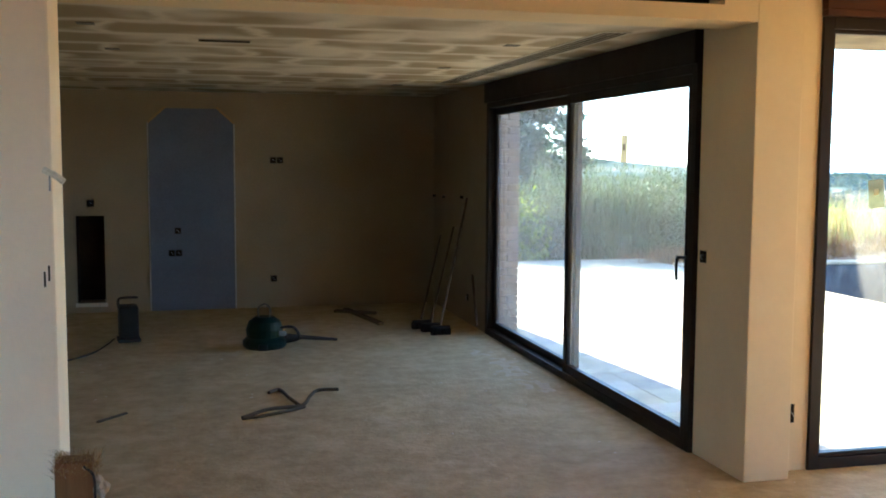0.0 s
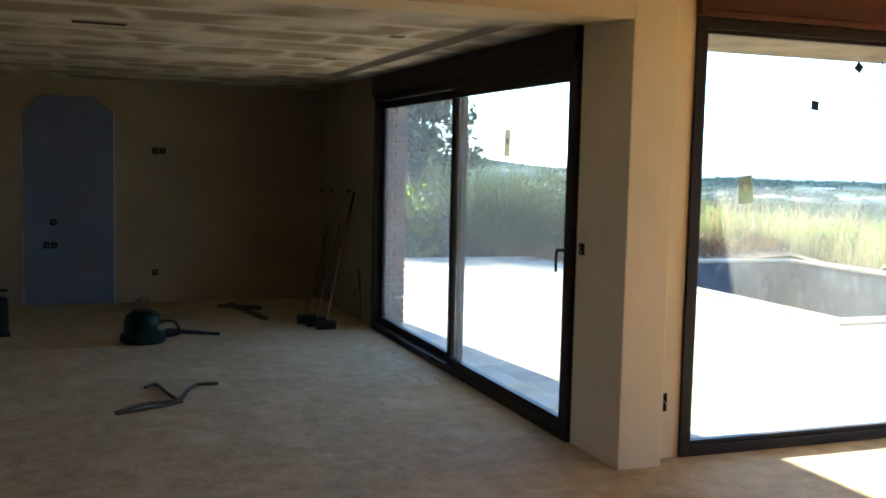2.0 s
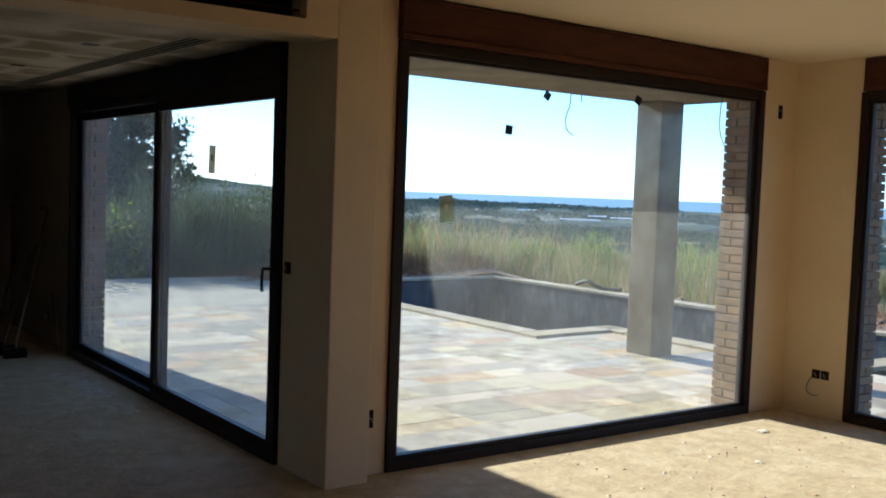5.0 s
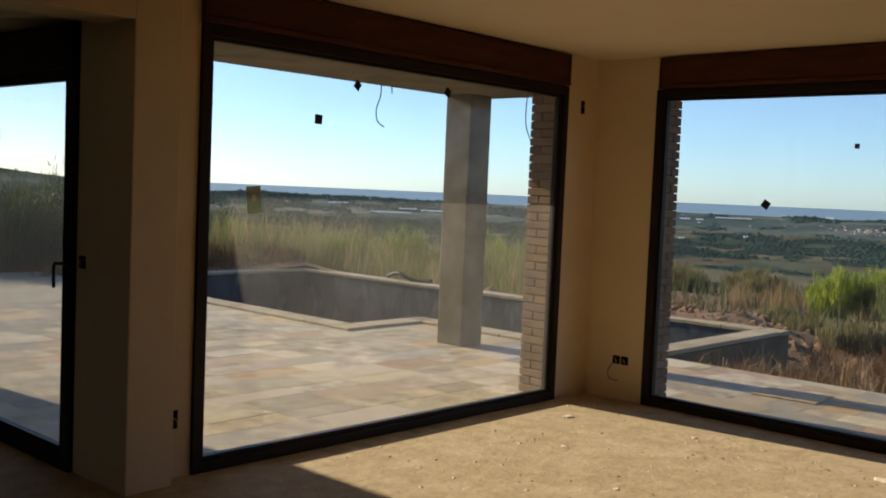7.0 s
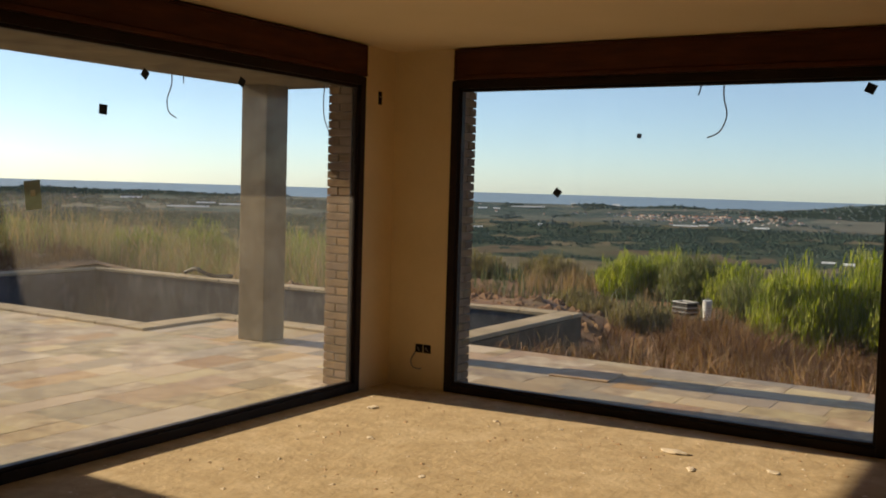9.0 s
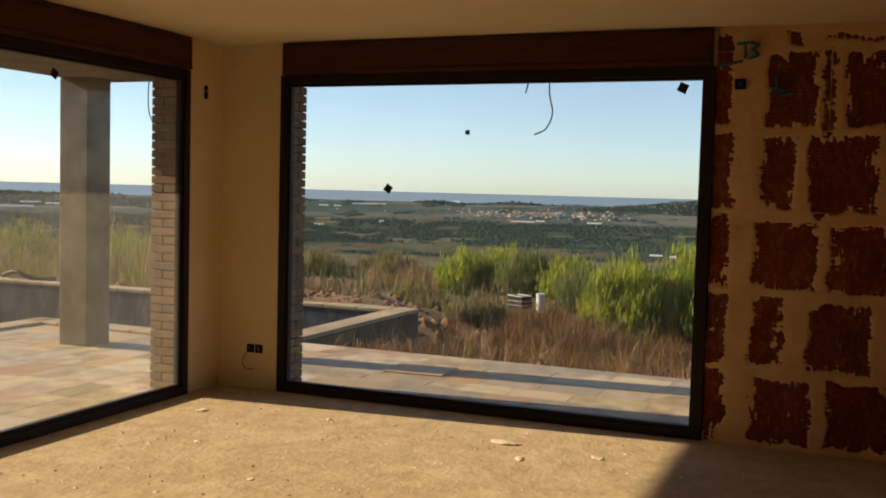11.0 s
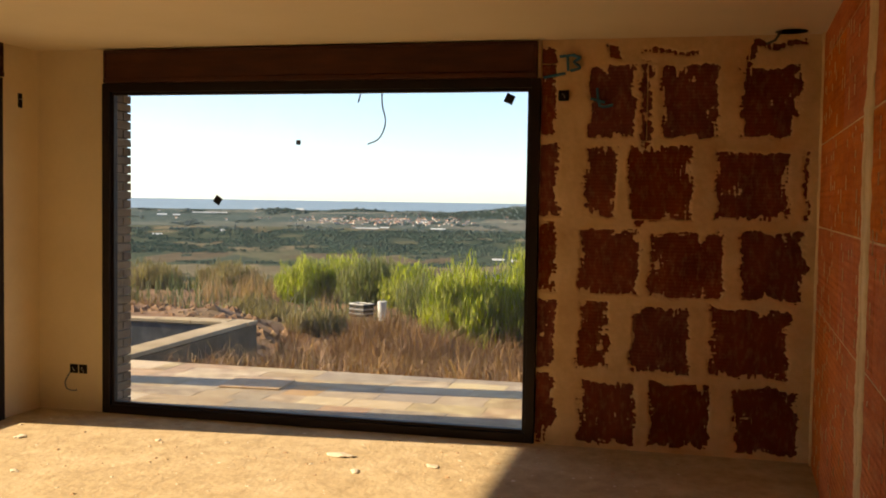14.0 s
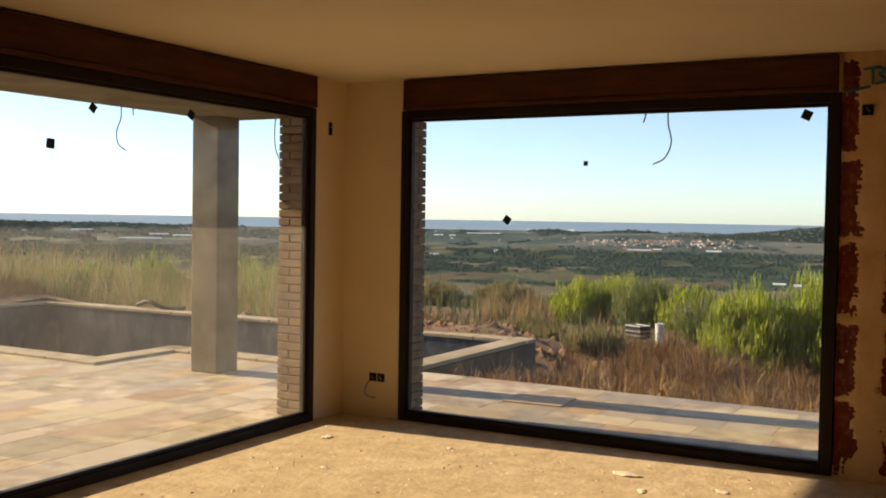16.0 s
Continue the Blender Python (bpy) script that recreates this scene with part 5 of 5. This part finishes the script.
vac = thing("vacuum_cleaner", "dark green canister vacuum cleaner with hose and wand", "vacuum cleaner", at=(-6.12, 4.14, 0))
vac.scale = (0.8, 0.8, 0.82)
bm = bmesh.new()
prof = [(0.0, 0.0), (0.21, 0.0), (0.235, 0.03), (0.235, 0.08), (0.19, 0.12), (0.20, 0.20), (0.17, 0.28), (0.10, 0.33), (0.0, 0.345)]
rings = [[bm.verts.new((r * math.cos(k * math.tau / 24), r * math.sin(k * math.tau / 24), z)) for k in range(24)] for r, z in prof[1:-1]]
for a, b in zip(rings, rings[1:]):
    for k in range(24):
        bm.faces.new((a[k], a[(k + 1) % 24], b[(k + 1) % 24], b[k]))
bm.faces.new(rings[0][::-1])
bm.faces.new(rings[-1])
tank = part("tank", bm, M_GREEN, vac)
for a in (20, 140, 260):
    c, s = 0.20 * math.cos(radians(a)), 0.20 * math.sin(radians(a))
    part("wheel", boxes((c - 0.05, c + 0.05, s - 0.05, s + 0.05, 0.0, 0.07), bevel=0.02), M_BLACK, vac)
bm = bmesh.new()
tube(bm, smooth([(-0.06, 0, 0.33), (-0.07, 0, 0.41), (0.0, 0, 0.46), (0.06, 0, 0.41), (0.05, 0, 0.33)], 6), 0.010, 8)
part("handle", bm, M_HOSE, vac)
part("clasp", boxes((0.14, 0.22, -0.16, -0.13, 0.14, 0.19), bevel=0.006), M_CABLE, tank)
bm = bmesh.new()
tube(bm, smooth([(0.15, -0.1, 0.22), (0.30, -0.12, 0.22), (0.36, -0.10, 0.10), (0.22, -0.06, 0.06), (0.32, -0.02, 0.10)], 8), 0.015, 8)
part("hose", bm, M_BLACK, vac)
bm = bmesh.new()
tube(bm, [(0.20, -0.02, 0.10), (0.40, 0.02, 0.09), (0.80, 0.10, 0.035)], [0.045, 0.025, 0.016], 8)
part("wand", bm, M_BLACK, vac)


def broom(foot, top, head, label):
    ob = thing("broom", label, "broom", "brooms against the wall", (foot[0], foot[1], 0))
    bm = bmesh.new()
    d = Vector(top) - Vector((foot[0], foot[1], 0))
    tube(bm, [(0, 0, 0.10), d * 0.5 + Vector((0, 0, 0.05)), d], 0.012, 8)
    part("handle", bm, M_HANDLE, ob)
    if head:
        head = part("head", boxes((-0.09, 0.09, -0.025, 0.025, 0.055, 0.085), bevel=0.010), M_BLACK, ob)
        r = np.random.default_rng(int(abs(foot[1]) * 100))
        v, f = blades(r, np.stack([r.uniform(-0.09, 0.09, 400), r.uniform(-0.035, 0.035, 400), np.full(400, 0.0)], 1), np.full(400, 0.07), np.full(400, 0.008), r.uniform(0, 0.3, 400))
        mesh_of("bristles", v.tolist(), f, M_BLACK, head)
    return ob


broom((-4.58, 4.78), (-4.075, 6.06, 0.80), True, "wooden floor broom leaning against the wall")
broom((-4.53, 4.60), (-4.075, 5.50, 0.93), True, "dark worn broom leaning against the wall")
broom((-4.48, 4.42), (-4.075, 4.99, 1.25), True, "long wooden broom leaning against the wall")
broom((-4.17, 4.27), (-4.075, 4.78, 0.51), False, "short wooden stick leaning beside the sliding door")
for y, z in ((6.42, 1.224), (5.98, 1.226), (5.24, 1.25)):
    peg = thing("wall_peg", "dark plastic anchor stuck in the plaster", "wall peg", "wall pegs", (SLIDE_X + 0.01, y, z))
    bm = bmesh.new()
    tube(bm, [(0.0, 0, 0), (-0.03, 0, 0.004)], 0.014, 8)
    part("stub", bm, M_BLACK, peg)
for pts, label in ((((-5.12, 6.10), (-4.92, 5.05)), "dark timber offcut lying by the back wall"), (((-5.25, 6.0), (-4.85, 5.75)), "short timber offcut lying by the back wall"), (((-7.30, 1.84), (-7.14, 2.03)), "thin stick lying on the floor")):
    (xa, ya), (xb, yb) = pts
    L = math.hypot(xb - xa, yb - ya)
    wd = 0.03 if L > 0.4 else 0.012
    tagged(part("offcut", boxes((-L / 2, L / 2, -wd, wd, 0.0, wd), bevel=0.003), M_HOSE), label, "timber").matrix_world = pose((xa + xb) / 2, (ya + yb) / 2, 0.0, 0, 0, math.degrees(math.atan2(yb - ya, xb - xa)))
cond = thing("conduit_bundle", "loose grey corrugated conduit lying on the floor", "conduit")
for pts, r in ((((-6.43, 1.72), (-6.25, 1.87), (-6.04, 1.95), (-5.96, 2.15), (-5.88, 2.36), (-5.74, 2.33)), 0.012), (((-6.43, 1.70), (-6.20, 1.77), (-6.02, 1.92)), 0.010),
               (((-6.05, 1.96), (-6.10, 2.15), (-6.14, 2.44), (-6.22, 2.33)), 0.012)):
    bm = bmesh.new()
    tube(bm, smooth([(x, y, r + 0.001 + 0.008 * (k % 2)) for k, (x, y) in enumerate(pts)], 8), r, 7)
    part("conduit", bm, M_HOSE, cond)

# ---- crumbs on the floor ----
r6 = np.random.default_rng(6)
V, F = [], []
for k in range(760):
    x, y, s = r6.uniform(-4.5, -0.15), r6.uniform(-4.6, -0.1), 0.003 + 0.010 * r6.uniform() ** 4
    if k > 600:
        x, y = r6.uniform(-8.5, -4.4), r6.uniform(-1, 6)
    i = len(V)
    V += [(x + s * a * r6.uniform(0.6, 1.5), y + s * b * r6.uniform(0.6, 1.5), z) for a, b, z in ((-1, -1, 0), (1, -0.8, 0), (0.9, 1, 0), (-1, 0.9, 0), (0.1, 0, s * 0.5))]
    F += [(i, i + 1, i + 4), (i + 1, i + 2, i + 4), (i + 2, i + 3, i + 4), (i + 3, i, i + 4)]
tagged(mesh_of("floor_crumbs", V, F, M_CRUMB), "crumbs of plaster and grit scattered on the screed", "rubble", kind="stuff")
V, F = [], []
for k in range(1700):
    x, y, s = r6.uniform(-4.2, -0.15), r6.uniform(-4.6, -0.1), 0.003 + 0.012 * r6.uniform() ** 4
    if noise.noise((x * 1.6, y * 1.6, 9)) < 0.0:
        continue
    i = len(V)
    V += [(x + s * a * r6.uniform(0.6, 1.5), y + s * b * r6.uniform(0.6, 1.5), z) for a, b, z in ((-1, -1, 0), (1, -0.8, 0), (0.9, 1, 0), (-1, 0.9, 0), (0.1, 0, s * 0.5))]
    F += [(i, i + 1, i + 4), (i + 1, i + 2, i + 4), (i + 2, i + 3, i + 4), (i + 3, i, i + 4)]
tagged(mesh_of("floor_grit", V, F, M_WOOD), "brown grit and splinters trodden into the floor", "grit", kind="stuff")
for x, y, s, a in ((-0.80, -0.42, 0.055, 10), (-0.62, -1.30, 0.030, 40), (-0.65, -2.55, 0.085, 80), (-0.95, -2.75, 0.045, 20), (-0.72, -3.15, 0.05, 60), (-1.5, -0.9, 0.04, 70), (-2.0, -1.6, 0.03, 15), (-0.55, -1.75, 0.022, 0)):
    bm = bmesh.new()
    bmesh.ops.create_icosphere(bm, subdivisions=2, radius=1, matrix=Matrix.Diagonal((s, s * 0.6, s * 0.12, 1)))
    for v in bm.verts:
        v.co *= 1 + 0.6 * noise.noise(v.co * 34 + Vector((x, y, 0)))
        v.co.z = max(v.co.z, -s * 0.06)
    tagged(part("plaster_flake", bm, M_CRUMB), "broken flake of plaster lying on the sunlit floor", "plaster flake", "plaster flakes").matrix_world = pose(x, y, s * 0.06, 0, 0, a)

def smear_cover(x, y):
    reach = 1 - math.hypot((x + 4.33) / 0.16, (y - 2.75) / 0.75)
    return 0.03 * (reach + 1.1 * noise.noise((x * 5, y * 3, 3)) + 1.0 * noise.noise((x * 17, y * 11, 5)) - 0.35)


tagged(daubs("plaster_smear", -4.85, -4.09, 1.7, 3.8, smear_cover, lambda a, b, t: (a, b, 0.2 * t), 0.02, 0.008, None, M_SPILL), "pale plaster spilt and trodden thin beside the sliding door", "plaster spill")

# ---- marks on the brick wall and ceiling ----
marks = thing("paint_marks", "blue sprayed builder's marks on the brick wall", "paint mark", at=(FACE - 0.024, 0, 0))
for pts in (((-3.76, 2.49), (-3.86, 2.50)), ((-3.81, 2.50), (-3.815, 2.40)), ((-3.83, 2.40), (-3.89, 2.42), (-3.85, 2.455), (-3.89, 2.48), (-3.845, 2.495)), ((-3.66, 2.36), (-3.80, 2.385)),
            ((-3.96, 2.225), (-4.05, 2.20), (-4.0, 2.21)), ((-4.0, 2.29), (-4.02, 2.18), (-4.10, 2.185))):
    bm = bmesh.new()
    tube(bm, smooth([(0.0, y, z) for y, z in pts], 4), 0.009, 5)
    part("stroke", bm, M_BLUEPAINT, marks)
hole = thing("ceiling_plate", "dull round lamp plate hanging under the ceiling", "lamp plate", at=(-0.12, -5.14, CEIL))
bm = bmesh.new()
vs = [bm.verts.new((0.095 * math.cos(a) * 1.0, 0.095 * math.sin(a), -0.004)) for a in [k * math.tau / 20 for k in range(20)]]
bm.faces.new(vs)
bmesh.ops.solidify(bm, geom=bm.faces[:], thickness=0.003)
part("disc", bm, M_TARNISH_CUTOUT, hole)
bm = bmesh.new()
tube(bm, [(0.0, 0.06, 0.0), (0.02, 0.09, -0.05), (0.03, 0.14, -0.07)], 0.008, 6)
part("bracket", bm, M_TARNISH_CUTOUT, hole)

# ---- outside odds and ends ----
for top, pts in (((-0.018, 2.45), ((0, 0, 0), (0.0, 0, -0.12), (-0.05, 0, -0.25), (-0.03, 0, -0.36), (0.06, 0, -0.41))), ((0.125, 2.45), ((0, 0, 0), (0.002, 0, -0.09))),
                 ((1.07, 1.55), ((0, 0, 0), (-0.02, 0, -0.15), (-0.01, 0.0, -0.33), (0.07, 0.0, -0.47))),
                 ((1.50, -2.127), ((0, 0, 0), (0, 0.0, -0.18), (0, -0.03, -0.33), (0, 0.02, -0.46), (0, 0.12, -0.51))), ((1.50, -1.95), ((0, 0, 0), (0, 0.01, -0.1), (0, 0.03, -0.17)))):
    bm = bmesh.new()
    tube(bm, smooth(pts, 6), 0.006, 6)
    tagged(part("ceiling_cable", bm, M_CABLE), "loose lamp cable hanging from the porch slab", "cable", "porch cables").matrix_world = pose(*top, 2.53)
bm = bmesh.new()
tube(bm, smooth([(5.45, 7.9, 0.02), (5.40, 7.6, 0.10), (5.40, 7.4, 0.04), (5.45, 7.2, 0.0), (5.5, 6.9, 0.02)], 6), 0.035, 8)
tagged(part("pool_hose", bm, M_BLACK), "black hose lying over the pool coping", "hose")
bucket = thing("bucket", "small white plastic bucket dumped among the shrubs", "bucket", at=(9.8, 0.38, land(9.8, 0.38) + 0.12))
bm = bmesh.new()
tube(bm, [(0, 0, 0), (0, 0, 0.33)], [0.065, 0.08], 16)
part("body", bm, M_WHITEPL, bucket)
bm = bmesh.new()
tube(bm, smooth([(0, -0.08, 0.31), (0.03, 0, 0.36), (0, 0.08, 0.31)], 5), 0.004, 5)
part("handle", bm, M_STEEL, bucket)
crate = thing("crate", "grey plastic crate dumped among the shrubs", "crate", at=(10.4, 0.95, land(10.4, 0.95) + 0.08), turn=65)
crate.scale = (0.85, 0.85, 0.85)
part("walls", boxes((-0.2, 0.2, -0.15, -0.135, 0, 0.26), (-0.2, 0.2, 0.135, 0.15, 0, 0.26), (-0.2, -0.185, -0.135, 0.135, 0, 0.26), (0.185, 0.2, -0.135, 0.135, 0, 0.26), bevel=0.004), M_BLACK, crate)
part("rim", frame_rect(bmesh.new(), "y", 0, -0.21, 0.21, -0.16, 0.16, 0.02, 0.02), M_WHITEPL, crate).matrix_local = pose(0, 0, 0.26, 90)
for z in (0.06, 0.15):
    part("band", boxes((-0.206, 0.206, -0.156, -0.151, z, z + 0.03), (-0.206, -0.201, -0.151, 0.151, z, z + 0.03), (0.201, 0.206, -0.151, 0.151, z, z + 0.03), (-0.206, 0.206, 0.151, 0.156, z, z + 0.03)), M_CABLE, crate)
